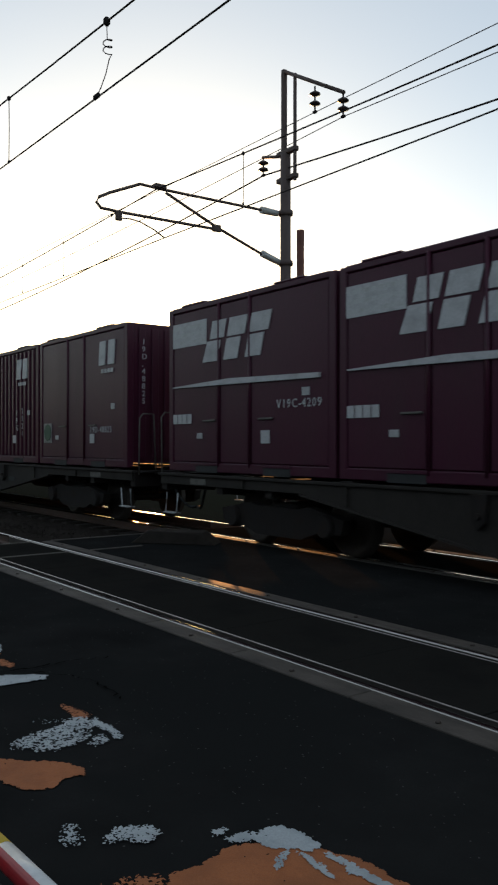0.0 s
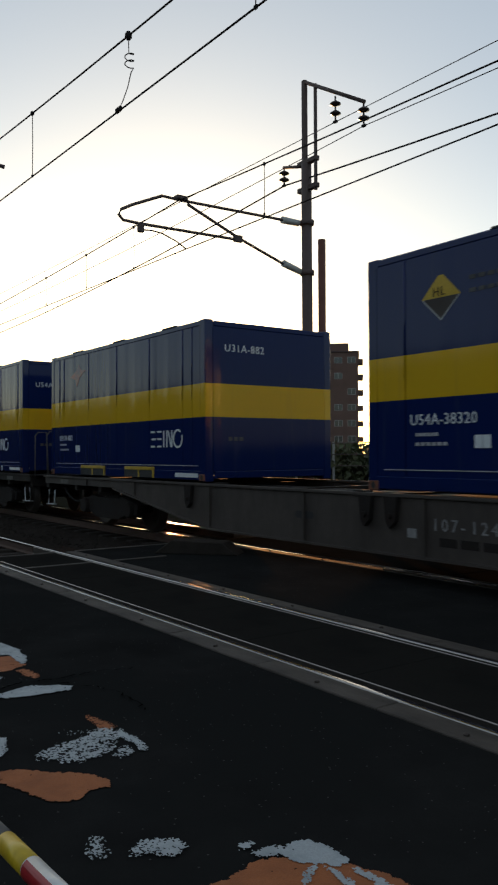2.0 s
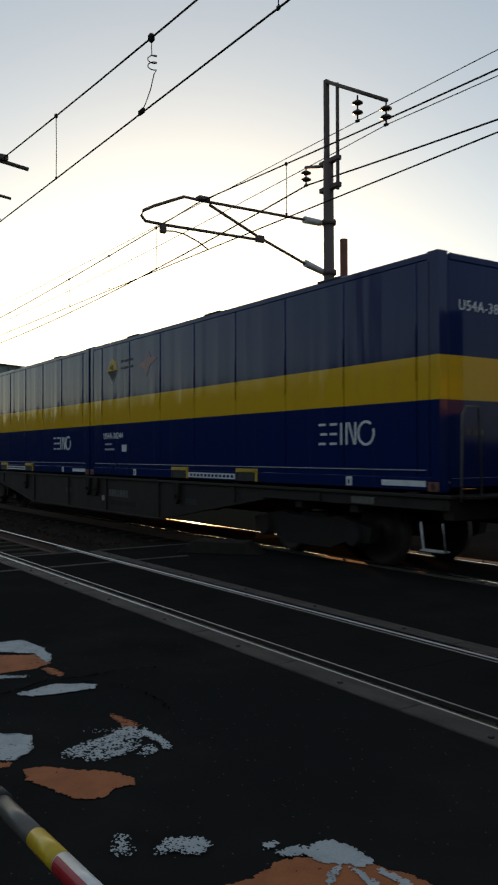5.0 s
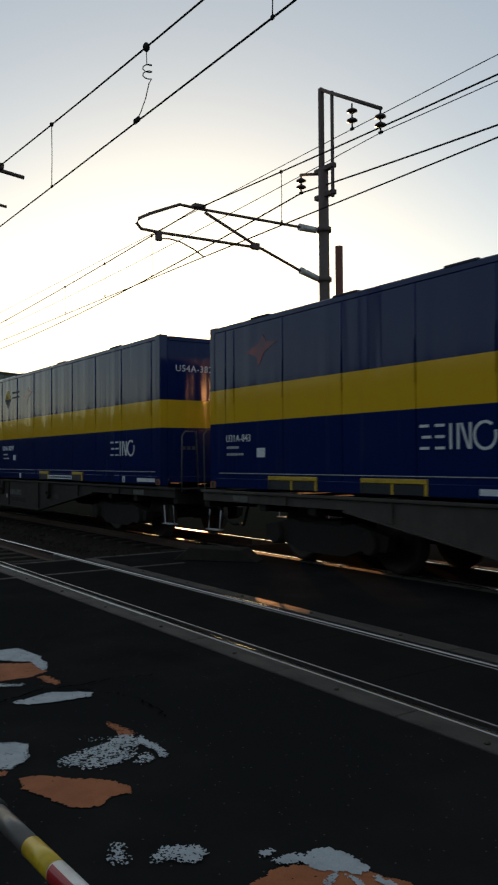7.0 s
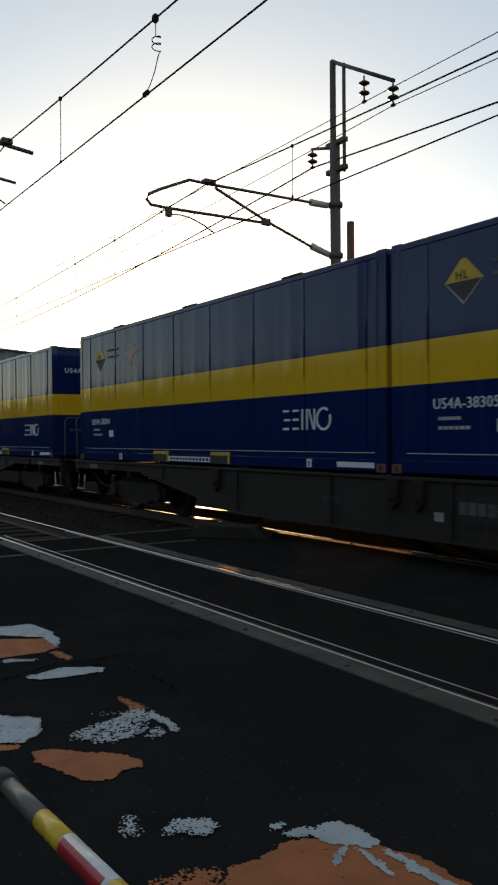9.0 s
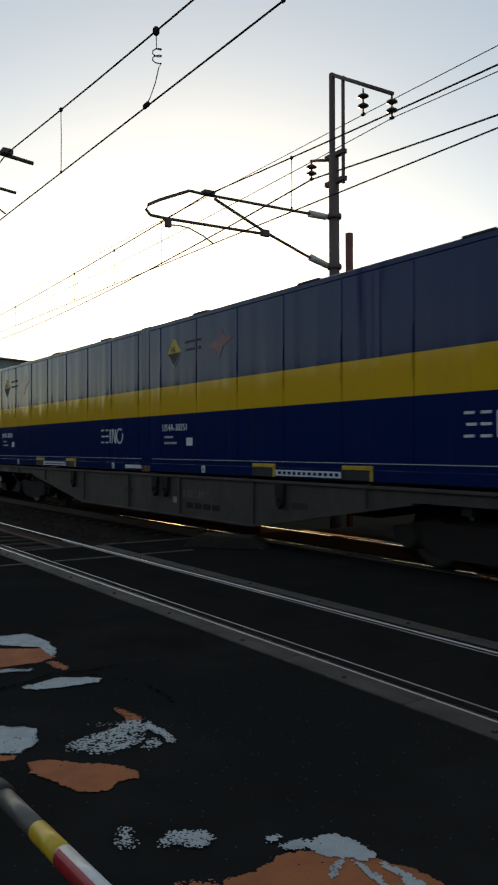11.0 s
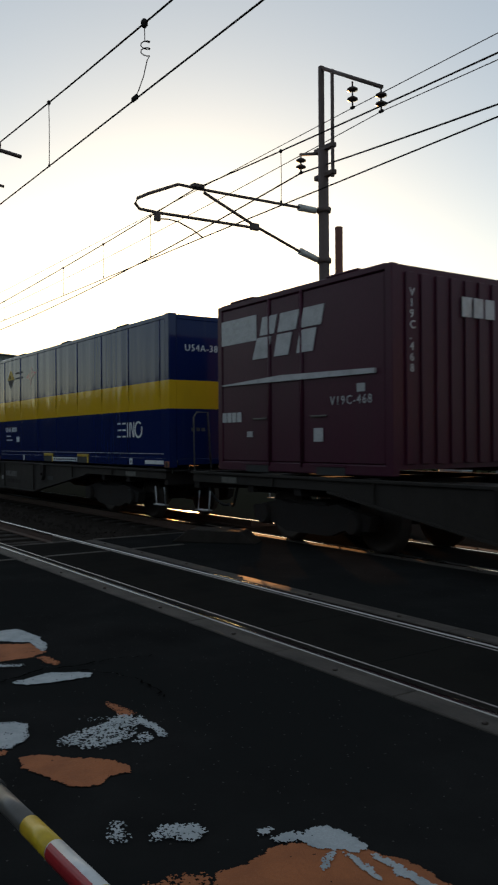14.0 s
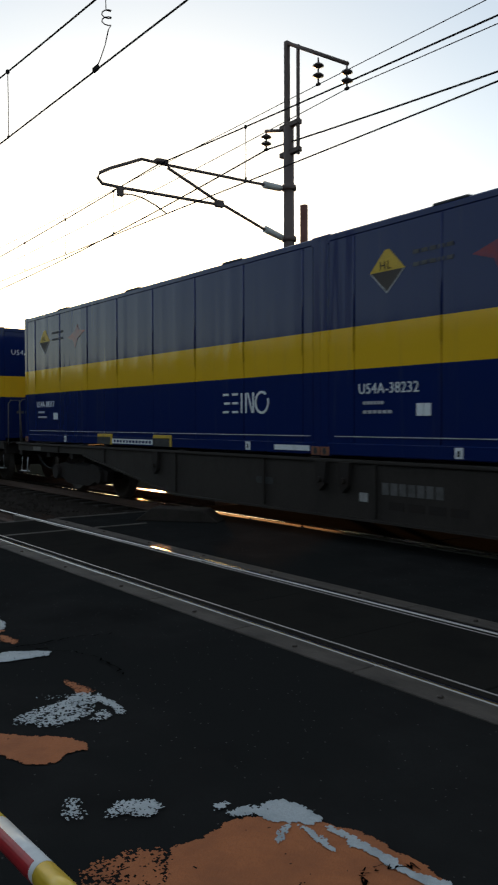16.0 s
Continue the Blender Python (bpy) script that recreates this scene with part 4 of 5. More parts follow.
# A jumper with a coiled loop joins messenger and contact wire.
jz = hang_height(-7.72, -13.06, 6.24, 0.8)
jump = thing("jumper_wire", "curled jumper wire joining messenger and contact wire", "jumper")
coil = [(-7.72, 3.92, jz), (-7.71, 3.92, jz - 0.2)] + [(-7.70 + 0.05 * math.sin(k / 8 * math.tau), 3.92 + 0.05 * math.cos(k / 8 * math.tau), jz - 0.2 - k * 0.009) for k in range(17)]
coil += [(-7.66, 3.92, jz - 0.42), (-7.74, 3.92, jz - 0.55), (-7.86, 3.92, jz - 0.66), (-7.96, 3.92, 5.19)]
part("coil", tube(bmesh.new(), coil, 0.006, 6), M_WIRE, jump)
part("upper_clamp", lathe(bmesh.new(), [(0.02, -0.045), (0.038, -0.02), (0.038, 0.02), (0.02, 0.045)], 10, "z", (-7.72, 3.92, jz)), M_WIRE, jump)
part("lower_clamp", box(bmesh.new(), -8.02, -7.9, 3.9, 3.94, 5.16, 5.22, 0.012), M_WIRE, jump)

# Hinged bracket over the far track, carried by the mast.
CX = -13.24
arm = thing("cantilever_bracket", "tubular steel overhead line bracket with grey insulators", "bracket", "line brackets")
part("top_tube", tube(bmesh.new(), [(CX, PY - 0.12, 6.31), (CX, 10.3, 6.30), (CX, 7.81, 6.27), (CX, 7.41, 6.28), (CX, 6.78, 6.0), (CX, 6.56, 5.88), (CX, 6.51, 5.78), (CX, 6.6, 5.69), (CX, 6.99, 5.68), (CX, 9.19, 5.71)], 0.03, 8), M_POLE, arm)
part("strut", tube(bmesh.new(), [(CX, 7.97, 6.22), (CX, 9.16, 5.75), (CX, 10.38, 5.35), (CX, PY - 0.12, 5.25)], 0.03, 8), M_POLE, arm)
for (ya, za), (yb, zb) in (((10.28, 6.30), (10.72, 6.30)), ((10.3, 5.39), (10.76, 5.27))):
    part("post_insulator", tube(bmesh.new(), [(CX, ya, za), (CX, ya + (yb - ya) * 0.25, za + (zb - za) * 0.25), (CX, ya + (yb - ya) * 0.75, za + (zb - za) * 0.75), (CX, yb, zb)], 0.075, 10, 0.065), M_GREYCAP, arm, "pale grey ribbed insulator")
part("messenger_clamp", box(bmesh.new(), CX - 0.08, CX + 0.08, 7.7, 7.95, 6.27, 6.35, 0.015), M_POLE, arm)
part("strut_joint", box(bmesh.new(), CX - 0.04, CX + 0.04, 9.05, 9.25, 5.66, 5.8, 0.015), M_POLE, arm)
part("steady_drop", box(bmesh.new(), CX - 0.04, CX + 0.04, 6.9, 7.02, 5.52, 5.7, 0.012), M_POLE, arm)
part("steady_arm", tube(bmesh.new(), [(CX, 7.0, 5.57), (CX, 7.2, 5.59), (CX, 7.41, 5.57), (CX, 7.71, 5.47), (CX, 7.94, 5.35)], 0.014, 6), M_POLE, arm)
# The near track's bracket reaches over from a mast on the camera's side.
NX = -13.06
arm2 = thing("cantilever_bracket", "tubular steel bracket holding the near overhead line", "bracket", "line brackets")
part("top_tube", tube(bmesh.new(), [(NX, 0.9, 6.5), (NX, 3.28, 6.27), (NX, 4.35, 6.15)], 0.035, 8), M_POLE, arm2)
part("lower_tube", tube(bmesh.new(), [(NX, 0.9, 5.95), (NX, 3.27, 5.7), (NX, 4.06, 5.61)], 0.025, 8), M_POLE, arm2)
part("messenger_clamp", box(bmesh.new(), NX - 0.08, NX + 0.08, 3.82, 4.0, 6.2, 6.3, 0.015), M_POLE, arm2)
part("steady_arm", tube(bmesh.new(), [(NX, 3.75, 5.63), (NX, 3.6, 5.42), (NX, 3.89, 5.24)], 0.013, 6), M_POLE, arm2)
mast2 = thing("line_mast", "grey steel overhead line mast beside the near track", "mast")
part("shaft", tube(bmesh.new(), [(NX, 0.85, -0.5), (NX, 0.85, 8.0)], 0.135, 14, 0.12), M_POLE, mast2)

# ---- crossing barrier ----
M_CANE = surf("grey_pole_skin", (0.11, 0.1, 0.09), 0.35, worn=(0.12, 0.11, 0.1), big=9, bump=0.03)
M_TAPEY = surf("yellow_tape", (0.62, 0.43, 0.02), 0.35, worn=(0.45, 0.3, 0.02), big=12, bump=0.02)
M_TAPER = surf("red_tape", (0.36, 0.02, 0.025), 0.35, worn=(0.26, 0.015, 0.02), big=12, bump=0.02)
M_TAPEW = surf("white_tape", (0.7, 0.7, 0.68), 0.35, worn=(0.5, 0.49, 0.46), big=12, bump=0.02)
gate = thing("barrier_pole", "banded yellow, red and white lowered crossing barrier pole", "barrier")
BY, BZ = 0.495, 0.711
for x0, x1, m in ((-1.68, -1.46, M_CANE), (-1.46, -1.33, M_TAPEY), (-1.33, -1.13, M_TAPEW), (-1.13, -0.99, M_TAPEY), (-0.99, -0.46, M_CANE), (-0.46, -0.33, M_TAPEY), (-0.33, -0.13, M_TAPEW), (-0.13, 0.01, M_TAPEY), (0.01, 3.2, M_CANE)):
    r = 0.019 if m is M_CANE else 0.0198
    part("band", tube(bmesh.new(), [(x0 + 0.0005, BY, BZ), (x1 - 0.0005, BY, BZ)], r, 20), m, gate)
for x0 in (-1.325, -0.325):
    bm = bmesh.new()
    prism(bm, [(BY + 0.0208 * math.cos(a), BZ + 0.0208 * math.sin(a)) for a in [radians(118 + k * 14) for k in range(10)]] + [(BY + 0.0187 * math.cos(a), BZ + 0.0187 * math.sin(a)) for a in [radians(118 + k * 14) for k in range(9, -1, -1)]], x0, x0 + 0.18, "x")
    part("red_band", bm, M_TAPER, gate, "red reflective tape on one side")
part("end_cap", lathe(bmesh.new(), [(0.009, -1.74), (0.0235, -1.73), (0.0245, -1.675), (0.0198, -1.67)], 16, "x", (0, BY, BZ)), M_RUBBER_SHADE, gate, "black rubber end cap")
gate.matrix_world = pose(-1.2, BY, 0.724, 0, -3.5, 0) @ pose(1.2, -BY, -BZ)
post = thing("barrier_machine", "grey crossing barrier machine at the roadside", "barrier")
part("housing", box(bmesh.new(), 3.0, 3.45, BY - 0.25, BY + 0.25, -0.004, 1.15, 0.03), M_CONC, post)

# ---- road paint ----
M_PAINT_W = surf("worn_white_road_paint", (0.42, 0.45, 0.46), 0.8, worn=(0.22, 0.25, 0.26), wear=(0.45, 0.75), big=9, fine=120, bump=0.4)
M_PAINT_O = surf("worn_orange_road_paint", (0.36, 0.115, 0.03), 0.85, worn=(0.2, 0.07, 0.025), wear=(0.4, 0.75), big=6, fine=120, bump=0.4)


def inside(px, py, poly):
    hit = np.zeros(px.shape, bool)
    for (ax, ay), (bx, by) in zip(poly, poly[1:] + poly[:1]):
        if ay != by:
            hit ^= ((ay > py) != (by > py)) & (px < (bx - ax) * (py - ay) / (by - ay) + ax)
    return hit


def paint_patch(label, colour, wear, poly, seed, cell=0.0055):
    """A thin coat of road paint, ragged and worn through, as many small flakes in one mesh."""
    xs, ys = [p[0] for p in poly], [p[1] for p in poly]
    gx, gy = np.meshgrid(np.arange(min(xs) - 0.06, max(xs) + 0.06, cell), np.arange(min(ys) - 0.06, max(ys) + 0.06, cell))
    n1, n2, n3 = (np.zeros(gx.shape) for _ in range(3))
    for i in range(gx.shape[0]):
        for j in range(gx.shape[1]):
            v = Vector((gx[i, j], gy[i, j], seed * 3.7))
            n1[i, j] = noise.noise(v * 9) + 0.6 * noise.noise(v * 32) + 0.35 * noise.noise(v * 65)
            n2[i, j] = noise.noise(v * 9 + Vector((7, 3, 1))) + 0.6 * noise.noise(v * 32 + Vector((2, 9, 1))) + 0.35 * noise.noise(v * 65 + Vector((4, 1, 1)))
            n3[i, j] = noise.noise(v * 38) * 0.45 + noise.noise(v * 95) * 0.85 + noise.noise(v * 7) * 0.3
    edge = np.zeros(gx.shape)  # how much of the ground round a point lies within the coat
    reach = 0.004 + 0.08 * wear
    for k in range(12):
        a, r = k * math.tau / 6 + k // 6 * 0.5, reach * (1 if k < 6 else 0.5)
        edge += inside(gx + math.cos(a) * r + n1 * 0.02, gy + math.sin(a) * r + n2 * 0.02, poly) / 12
    keep = (edge > 0.45) & (n3 > -1.0 + 1.55 * wear + 1.0 * (1 - edge))
    z = (0.0004 if colour == "orange" else 0.0038) + seed * 0.0001
    vs, fs, at = [], [], {}
    def corner(i, j):
        if (i, j) not in at:
            at[(i, j)] = len(vs)
            x, y = gx[0, 0] + (j - 0.5) * cell, gy[0, 0] + (i - 0.5) * cell
            w = Vector((x * 60, y * 60, 1.0))
            vs.append((x + noise.noise(w) * cell * 0.7, y + noise.noise(w + Vector((5, 5, 5))) * cell * 0.7, z))
        return at[(i, j)]
    for i, j in zip(*np.nonzero(keep)):
        fs.append((corner(i, j), corner(i, j + 1), corner(i + 1, j + 1), corner(i + 1, j)))
    me = bpy.data.meshes.new("road_paint")
    me.from_pydata(vs, [], fs)
    me.materials.append(M_PAINT_O if colour == "orange" else M_PAINT_W)
    return tagged(new("road_paint", me), label, "road marking", kind="structure")


ORANGE, WHITE = "worn orange paint on the asphalt", "flaking white paint on the asphalt"
# Each coat: its colour, how far it is worn through, and its outline on the road.
paint_patch(WHITE, "white", 0.25, [(-6.11, 1.64), (-6.06, 1.97), (-5.73, 2.01), (-5.39, 1.96), (-5.28, 1.88), (-5.6, 1.9), (-5.9, 1.59)], 0)
paint_patch(ORANGE, "orange", 0.2, [(-5.77, 1.55), (-5.58, 1.9), (-5.3, 1.9), (-5.19, 1.76), (-5.25, 1.41)], 1)
paint_patch(WHITE, "white", 0.3, [(-4.22, 1.08), (-4.0, 1.33), (-3.8, 1.28), (-3.69, 1.17), (-3.81, 0.97)], 4)
paint_patch(ORANGE, "orange", 0.3, [(-3.82, 0.97), (-3.69, 1.15), (-3.63, 1.11), (-3.72, 0.95)], 5)
paint_patch(ORANGE, "orange", 0.4, [(-5.23, 1.825), (-5.18, 1.872), (-5.08, 1.899), (-4.9, 1.874), (-4.96, 1.83), (-5.12, 1.799)], 6)
paint_patch(WHITE, "white", 0.2, [(-4.72, 1.488), (-4.78, 1.763), (-4.71, 1.863), (-4.63, 1.957), (-4.55, 1.906), (-4.56, 1.837), (-4.6, 1.626), (-4.65, 1.51)], 7)
paint_patch(WHITE, "white", 0.45, [(-5.19, 1.485), (-5.07, 1.701), (-5.0, 1.67), (-5.1, 1.459)], 8)
paint_patch(WHITE, "white", 0.54, [(-3.58, 1.341), (-3.68, 1.397), (-3.76, 1.544), (-3.78, 1.657), (-3.85, 1.754), (-3.8, 1.862), (-3.67, 1.814), (-3.51, 1.7), (-3.45, 1.555), (-3.48, 1.458)], 9)
paint_patch(WHITE, "white", 0.3, [(-3.81, 1.845), (-3.7, 1.864), (-3.43, 1.849), (-3.38, 1.809), (-3.56, 1.811), (-3.7, 1.816)], 10)
paint_patch(WHITE, "white", 0.5, [(-3.41, 1.636), (-3.6, 1.774), (-3.45, 1.785), (-3.39, 1.707)], 11)
paint_patch(WHITE, "white", 0.5, [(-3.89, 1.538), (-3.84, 1.75), (-3.79, 1.727), (-3.85, 1.537)], 12)
paint_patch(WHITE, "white", 0.6, [(-3.64, 1.227), (-3.69, 1.291), (-3.63, 1.318), (-3.61, 1.252)], 13)
paint_patch(ORANGE, "orange", 0.3, [(-4.17, 1.828), (-3.99, 1.834), (-3.83, 1.859), (-3.78, 1.821), (-3.83, 1.769), (-3.92, 1.781)], 14)
paint_patch(ORANGE, "orange", 0.12, [(-3.58, 1.16), (-3.57, 1.224), (-3.31, 1.491), (-3.2, 1.528), (-3.14, 1.507), (-3.16, 1.423), (-3.09, 1.347), (-3.16, 1.236), (-3.26, 1.212), (-3.44, 1.153), (-3.51, 1.138)], 15)
paint_patch(WHITE, "white", 0.5, [(-2.633, 1.16), (-2.779, 1.252), (-2.79, 1.291), (-2.663, 1.268), (-2.578, 1.24), (-2.6, 1.181)], 16)
paint_patch(WHITE, "white", 0.45, [(-2.656, 1.292), (-2.659, 1.325), (-2.619, 1.309), (-2.622, 1.282)], 17)
paint_patch(WHITE, "white", 0.44, [(-2.565, 1.286), (-2.616, 1.319), (-2.645, 1.382), (-2.587, 1.481), (-2.521, 1.531), (-2.492, 1.477), (-2.449, 1.426), (-2.505, 1.365), (-2.535, 1.336)], 18)
paint_patch(WHITE, "white", 0.44, [(-2.406, 1.633), (-2.421, 1.685), (-2.385, 1.718), (-2.338, 1.68), (-2.35, 1.637)], 19)
paint_patch(WHITE, "white", 0.3, [(-2.321, 1.648), (-2.342, 1.718), (-2.305, 1.767), (-2.26, 1.784), (-2.221, 1.754), (-2.274, 1.669)], 20)
paint_patch(WHITE, "white", 0.12, [(-2.255, 1.735), (-2.31, 1.818), (-2.293, 1.876), (-2.193, 1.915), (-2.119, 1.909), (-2.076, 1.913), (-2.085, 1.835), (-2.127, 1.806), (-2.141, 1.767), (-2.177, 1.745), (-2.214, 1.749)], 21)
paint_patch(WHITE, "white", 0.22, [(-2.144, 1.777), (-2.124, 1.809), (-2.08, 1.747), (-2.031, 1.68), (-2.048, 1.67)], 22)
paint_patch(WHITE, "white", 0.15, [(-2.133, 1.811), (-2.071, 1.822), (-1.974, 1.826), (-1.879, 1.801), (-1.896, 1.79), (-1.992, 1.791), (-2.103, 1.799)], 23)
paint_patch(WHITE, "white", 0.15, [(-2.081, 1.886), (-1.992, 1.895), (-1.869, 1.907), (-1.74, 1.908), (-1.619, 1.923), (-1.548, 1.948), (-1.552, 1.895), (-1.62, 1.873), (-1.731, 1.868), (-1.858, 1.869), (-1.973, 1.864)], 24)
paint_patch(ORANGE, "orange", 0.1, [(-2.173, 1.323), (-2.238, 1.387), (-2.234, 1.433), (-2.232, 1.545), (-2.28, 1.649), (-2.224, 1.757), (-2.103, 1.89), (-1.943, 1.954), (-1.789, 1.955), (-1.635, 1.968), (-1.545, 1.952), (-1.399, 1.831), (-1.877, 1.154)], 25)
paint_patch(ORANGE, "orange", 0.5, [(-2.233, 1.013), (-2.33, 1.113), (-2.317, 1.288), (-2.232, 1.366), (-2.086, 1.283), (-1.903, 1.16), (-2.078, 0.927)], 26)

M_TAR = surf("tar_crack", (0.004, 0.004, 0.004), 0.95, big=9, spec=0.0)


def crack(pts, seed, w=0.006):
    r = random.Random(seed)
    line = []
    for (ax, ay), (bx, by) in zip(pts, pts[1:]):
        for i in range(10):
            f = i / 10
            line.append((ax + (bx - ax) * f + r.uniform(-1, 1) * 0.02, ay + (by - ay) * f + r.uniform(-1, 1) * 0.02))
    vs = []
    for x, y in line:
        ww = w * r.uniform(0.3, 1.2)
        vs += [(x - ww, y - ww * 0.6, 0.0075), (x + ww, y + ww * 0.6, 0.0075)]
    me = bpy.data.meshes.new("crack")
    me.from_pydata(vs, [], [(2 * i, 2 * i + 1, 2 * i + 3, 2 * i + 2) for i in range(len(line) - 1)])
    me.materials.append(M_TAR)
    tagged(new("road_crack", me), "dark tar-filled crack in the asphalt", "crack", kind="structure")


crack([(-1.67, 1.69), (-1.72, 1.75), (-1.76, 1.8)], 1, 0.004)
crack([(-1.76, 1.79), (-1.73, 1.87), (-1.7, 1.92), (-1.67, 1.95)], 4, 0.003)
crack([(-4.76, 1.23), (-4.74, 1.42), (-4.82, 1.58), (-4.88, 1.73), (-4.83, 1.91), (-4.83, 2.18), (-4.76, 2.49)], 2, 0.007)
crack([(-4.77, 1.89), (-4.5, 2.09), (-4.22, 2.14), (-3.94, 2.09)], 3, 0.008)

# ---- beyond the line ----
M_WALLW = surf("white_render", (0.55, 0.55, 0.56), 0.85, worn=(0.45, 0.44, 0.43), big=0.4, fine=8)
M_WALLB = surf("brown_cladding", (0.12, 0.07, 0.055), 0.8, big=0.5, fine=8)
M_WALLG = surf("grey_cladding", (0.2, 0.22, 0.21), 0.7, big=0.3, fine=5)
M_ROOF = surf("dark_roofing", (0.06, 0.035, 0.035), 0.7, big=0.5, fine=8)
M_GLASS = surf("dark_window_glass", (0.03, 0.035, 0.04), 0.15, big=1)
M_FRAME = surf("pale_frame", (0.4, 0.4, 0.4), 0.6, big=2)


def bearing(yaw, dist):
    return (-math.sin(radians(yaw)) * dist, math.cos(radians(yaw)) * dist)


def block_house(name, label, yaw, dist, turn, wide, deep, high, storeys, bays, wall, base=-0.45):
    """A flat-roofed house whose front's left end stands at the bearing; front along +x of its own turn."""
    h = thing(name, label, "house")
    x, y = bearing(yaw, dist)
    h.matrix_world = pose(x, y, base, 0, 0, turn)
    part("wall", box(bmesh.new(), 0, wide, 0, deep, 0, high, 0.03), wall, h)
    part("roof", box(bmesh.new(), -0.2, wide + 0.2, -0.2, deep + 0.2, high, high + 0.25, 0.04), M_ROOF, h)
    sh = high / storeys
    for s in range(storeys):
        for b in range(bays):
            if (s * 7 + b * 3) % 5 == 4:
                continue
            bx = wide * (b + 0.5) / bays
            z0 = s * sh + 0.9
            win = part("window", box(bmesh.new(), bx - 0.75, bx + 0.75, -0.03, 0.05, z0, z0 + 1.15), M_FRAME, h)
            for k in (-1, 1):
                part("pane", box(bmesh.new(), bx + k * 0.36 - 0.33, bx + k * 0.36 + 0.33, -0.04, 0.0, z0 + 0.06, z0 + 1.09), M_GLASS, win)
    return h


white_house = block_house("house", "white three-storey house with small dark windows", 42.1, 88, 47, 10.5, 9, 8.4, 3, 4, M_WALLW)
gable = part("wall", box(bmesh.new(), 5.2, 13.5, -0.6, 8, 0, 10.0), M_WALLW, white_house)
bm = bmesh.new()
prism(bm, [(4.9, 10.0), (9.4, 11.9), (13.8, 10.0)], -0.9, 8.3, "y")
part("roof", bm, M_ROOF, white_house)
for z in (2.2, 5.0, 8.0):
    win = part("window", box(bmesh.new(), 6.6, 7.2, -0.66, -0.5, z, z + 1.3), M_FRAME, white_house)
    part("pane", box(bmesh.new(), 6.66, 7.14, -0.68, -0.6, z + 0.05, z + 1.25), M_GLASS, win)
brown_flat = thing("house", "brown apartment house with stacked balconies", "house")
brown_flat.matrix_world = pose(*bearing(44.0, 90), -0.45, 0, 0, 47)
part("wall", box(bmesh.new(), 1.0, 3.6, 0, 8, 0, 8.6, 0.03), M_WALLB, brown_flat)
part("roof", box(bmesh.new(), -0.3, 3.8, -0.3, 8.2, 8.6, 8.8, 0.03), M_ROOF, brown_flat)
for s in range(3):
    bal = part("balcony", box(bmesh.new(), -0.4, 1.05, 0.2, 6, s * 2.8 + 2.2, s * 2.8 + 2.4, 0.02), M_WALLB, brown_flat)
    part("parapet", box(bmesh.new(), -0.45, -0.3, 0.2, 6, s * 2.8 + 2.4, s * 2.8 + 3.3, 0.02), M_WALLW, bal)
small = thing("house", "small grey house with a gabled roof", "house")
small.matrix_world = pose(*bearing(40.4, 70), -0.45, 0, 0, 47)
bm = bmesh.new()
prism(bm, [(0, 0), (6, 0), (6, 3.9), (3, 5.2), (0, 3.9)], 0, 7, "y")
part("wall", bm, M_WALLG, small)
bm = bmesh.new()
prism(bm, [(-0.4, 3.75), (3, 5.22), (6.4, 3.75), (6.4, 3.95), (3, 5.45), (-0.4, 3.95)], -0.4, 7.4, "y")
part("roof", bm, M_FRAME, small)
tower = block_house("apartment_block", "tall brown-grey apartment block far off", 50.6, 150, 47, 9.8, 14, 20.5, 7, 4, M_WALLB)
for s in range(7):
    part("balcony", box(bmesh.new(), 9.8, 10.7, 0.5, 4, s * 2.9 + 1.0, s * 2.9 + 1.9, 0.03), M_WALLB, tower)
part("roof_room", box(bmesh.new(), 2, 8, 3, 9, 20.7, 22.6, 0.04), M_WALLB, tower)
shed = thing("warehouse", "grey-green metal warehouse with a shallow roof", "warehouse")
shed.matrix_world = pose(*bearing(63.6, 72), -0.45, 0, 0, -63)
part("wall", box(bmesh.new(), 0, 17, -12, 0, 0, 8.2, 0.03), M_WALLG, shed)
bm = bmesh.new()
prism(bm, [(-12.3, 8.2), (-6, 9.2), (0.3, 8.2)], -0.3, 17.3, "x")
part("roof", bm, M_WALLG, shed)
for i in range(9):
    part("wall_rib", box(bmesh.new(), 0.8 + i * 1.9, 0.95 + i * 1.9, 0.0, 0.06, 0, 8.1), M_WALLG, shed)

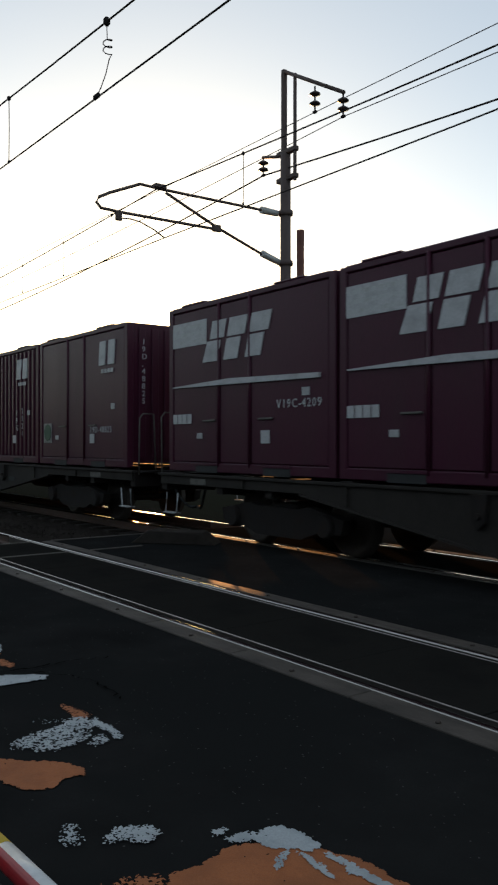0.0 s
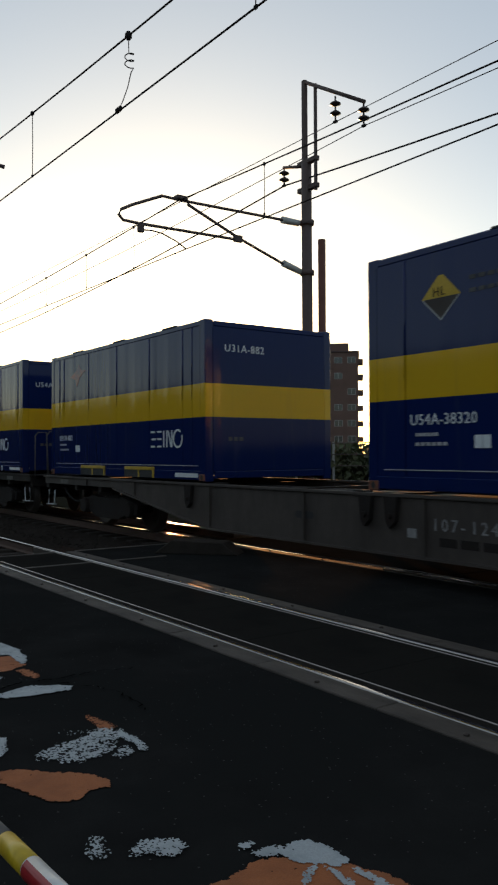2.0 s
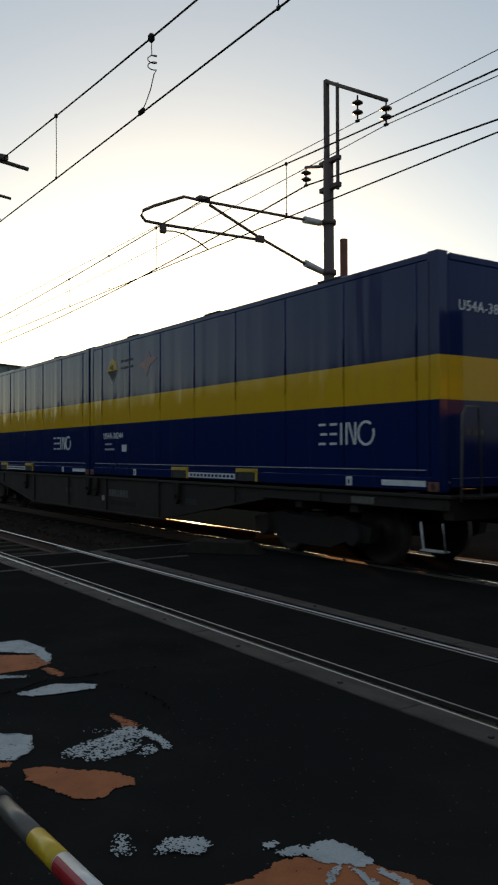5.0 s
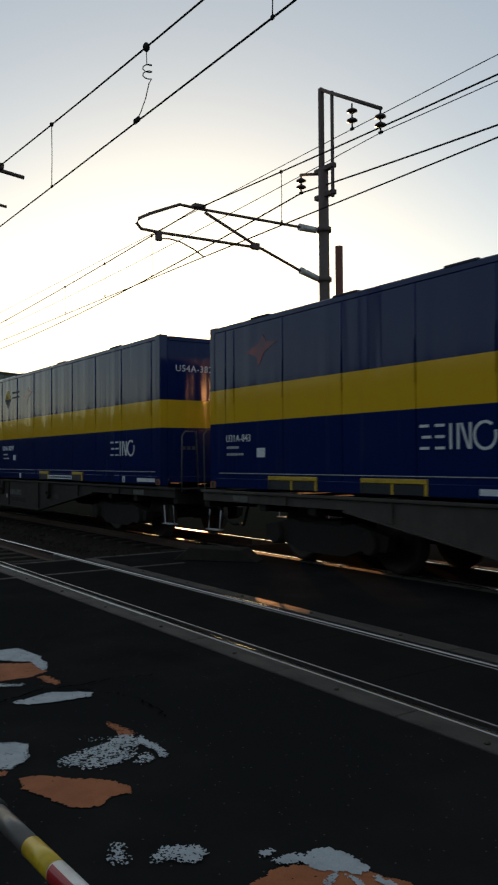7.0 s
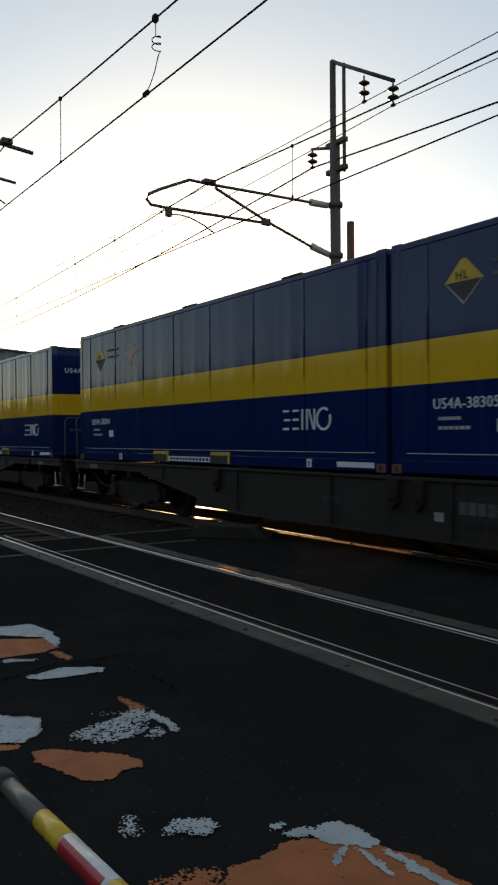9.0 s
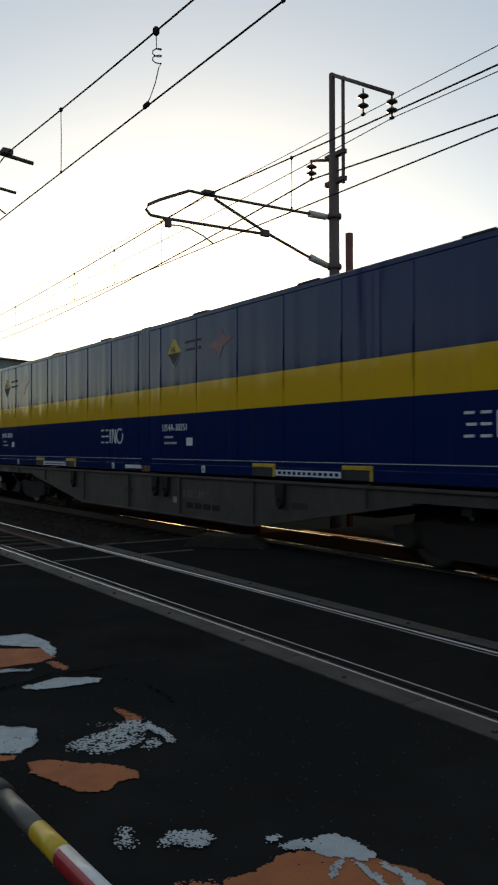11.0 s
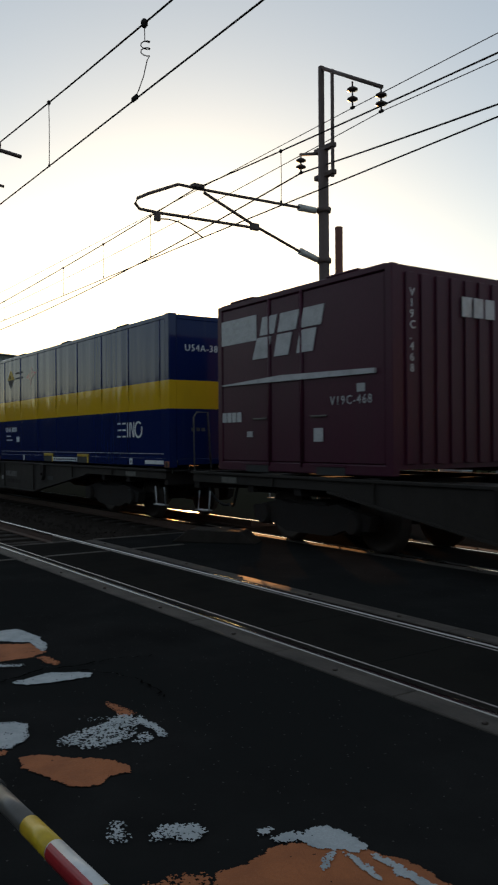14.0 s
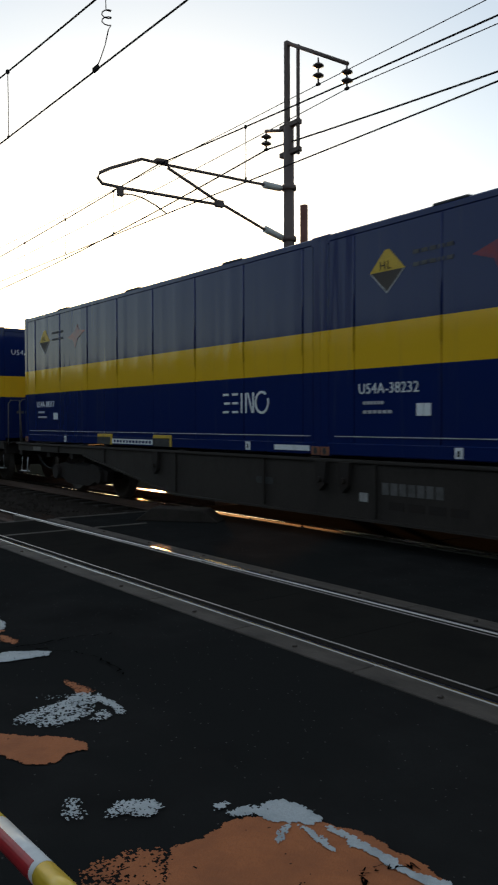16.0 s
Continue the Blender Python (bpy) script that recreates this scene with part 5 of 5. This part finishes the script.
# Scrub along the far side of the line.
M_LEAF = surf("dull_leaf", (0.045, 0.055, 0.016), 0.8, worn=(0.10, 0.075, 0.03), big=0.6, fine=9)
rnd = random.Random(11)
vs, fs = [], []
for _ in range(30000):
    x = rnd.uniform(-75, 14)
    y = 24 + rnd.gauss(0, 1.1)
    top = 1.75 + 0.35 * noise.noise(Vector((x * 0.5, 0, 2))) + 0.25 * noise.noise(Vector((x * 2.1, 0, 5)))
    z = -0.45 + (top + 0.45) * rnd.random() ** 0.7
    s = rnd.uniform(0.08, 0.22)
    u = Vector((rnd.gauss(0, 1), rnd.gauss(0, 1), rnd.gauss(0, 1))).normalized() * s
    v = u.cross(Vector((rnd.gauss(0, 1), rnd.gauss(0, 1), rnd.gauss(0, 1)))).normalized() * s * 0.6
    p, n = Vector((x, y, z)), len(vs)
    vs += [tuple(p - u), tuple(p - v), tuple(p + u), tuple(p + v)]
    fs.append((n, n + 1, n + 2, n + 3))
me = bpy.data.meshes.new("scrub")
me.from_pydata(vs, [], fs)
me.materials.append(M_LEAF)
tagged(new("scrub", me), "dull green and brown scrub along the line", "scrub", kind="stuff")
bank = bmesh.new()
prism(bank, [(23.6, -0.46), (24.6, 1.2), (30.0, 1.25), (33.0, -0.46)], -160, 120, "x")
solid("bank", bank, M_DIRT, "low earth bank behind the scrub", "bank", kind="structure")
fence = thing("fence", "grey wire fence with thin posts beyond the tracks", "fence")
fp = mesh_from("post", box(bmesh.new(), -0.04, 0.04, -0.04, 0.04, -0.5, 1.85, 0.01), M_CONC)
for i in range(34):
    part("post", fp, M_CONC, fence).location = (-70 + i * 2.4, 21.5, 0)
for z in (0.9, 1.35, 1.8):
    part("fence_rail", tube(bmesh.new(), [(-70, 21.46, z), (9.4, 21.46, z)], 0.018, 6), M_POLE, fence)
marker = thing("signal_post", "pale equipment post with a small box by the track", "post")
mx, my = bearing(42.35, 19)
part("shaft", tube(bmesh.new(), [(mx, my, -0.5), (mx, my, 1.75)], 0.07, 10), M_FRAME, marker)
part("cap", box(bmesh.new(), mx - 0.16, mx + 0.16, my - 0.16, my + 0.16, 1.75, 1.95, 0.03), M_FRAME, marker)
part("box", box(bmesh.new(), mx + 0.2, mx + 0.75, my - 0.2, my + 0.2, 0.7, 1.0, 0.03), M_FRAME, marker)

# An unseen dark screen, added behind the camera to darken the containers' lower reflections.
solid("dark_screen_south", box(bmesh.new(), -320, 120, -16.3, -16, -0.6, 6.0), M_SCREEN, "added dark screen behind the camera that dims container reflections", "wall", kind="structure")


def motions():
    spin = math.degrees(V0 / 0.405)
    for ob, x, y, z in MOVERS:
        walk(ob, [(t, pose(x + V0 * t + 0.5 * ACC * t * t, y, z)) for t in (0, 4, 8, 12, 16)])
        for ws in [o for o in ob.children if o.name.startswith("wheelset")]:
            wx, wz = ws.location.x, ws.location.z
            walk(ws, [(i / 30, pose(wx, 0, wz, 0, (spin * i / 30) % 360, 0)) for i in range(481)])


motions()
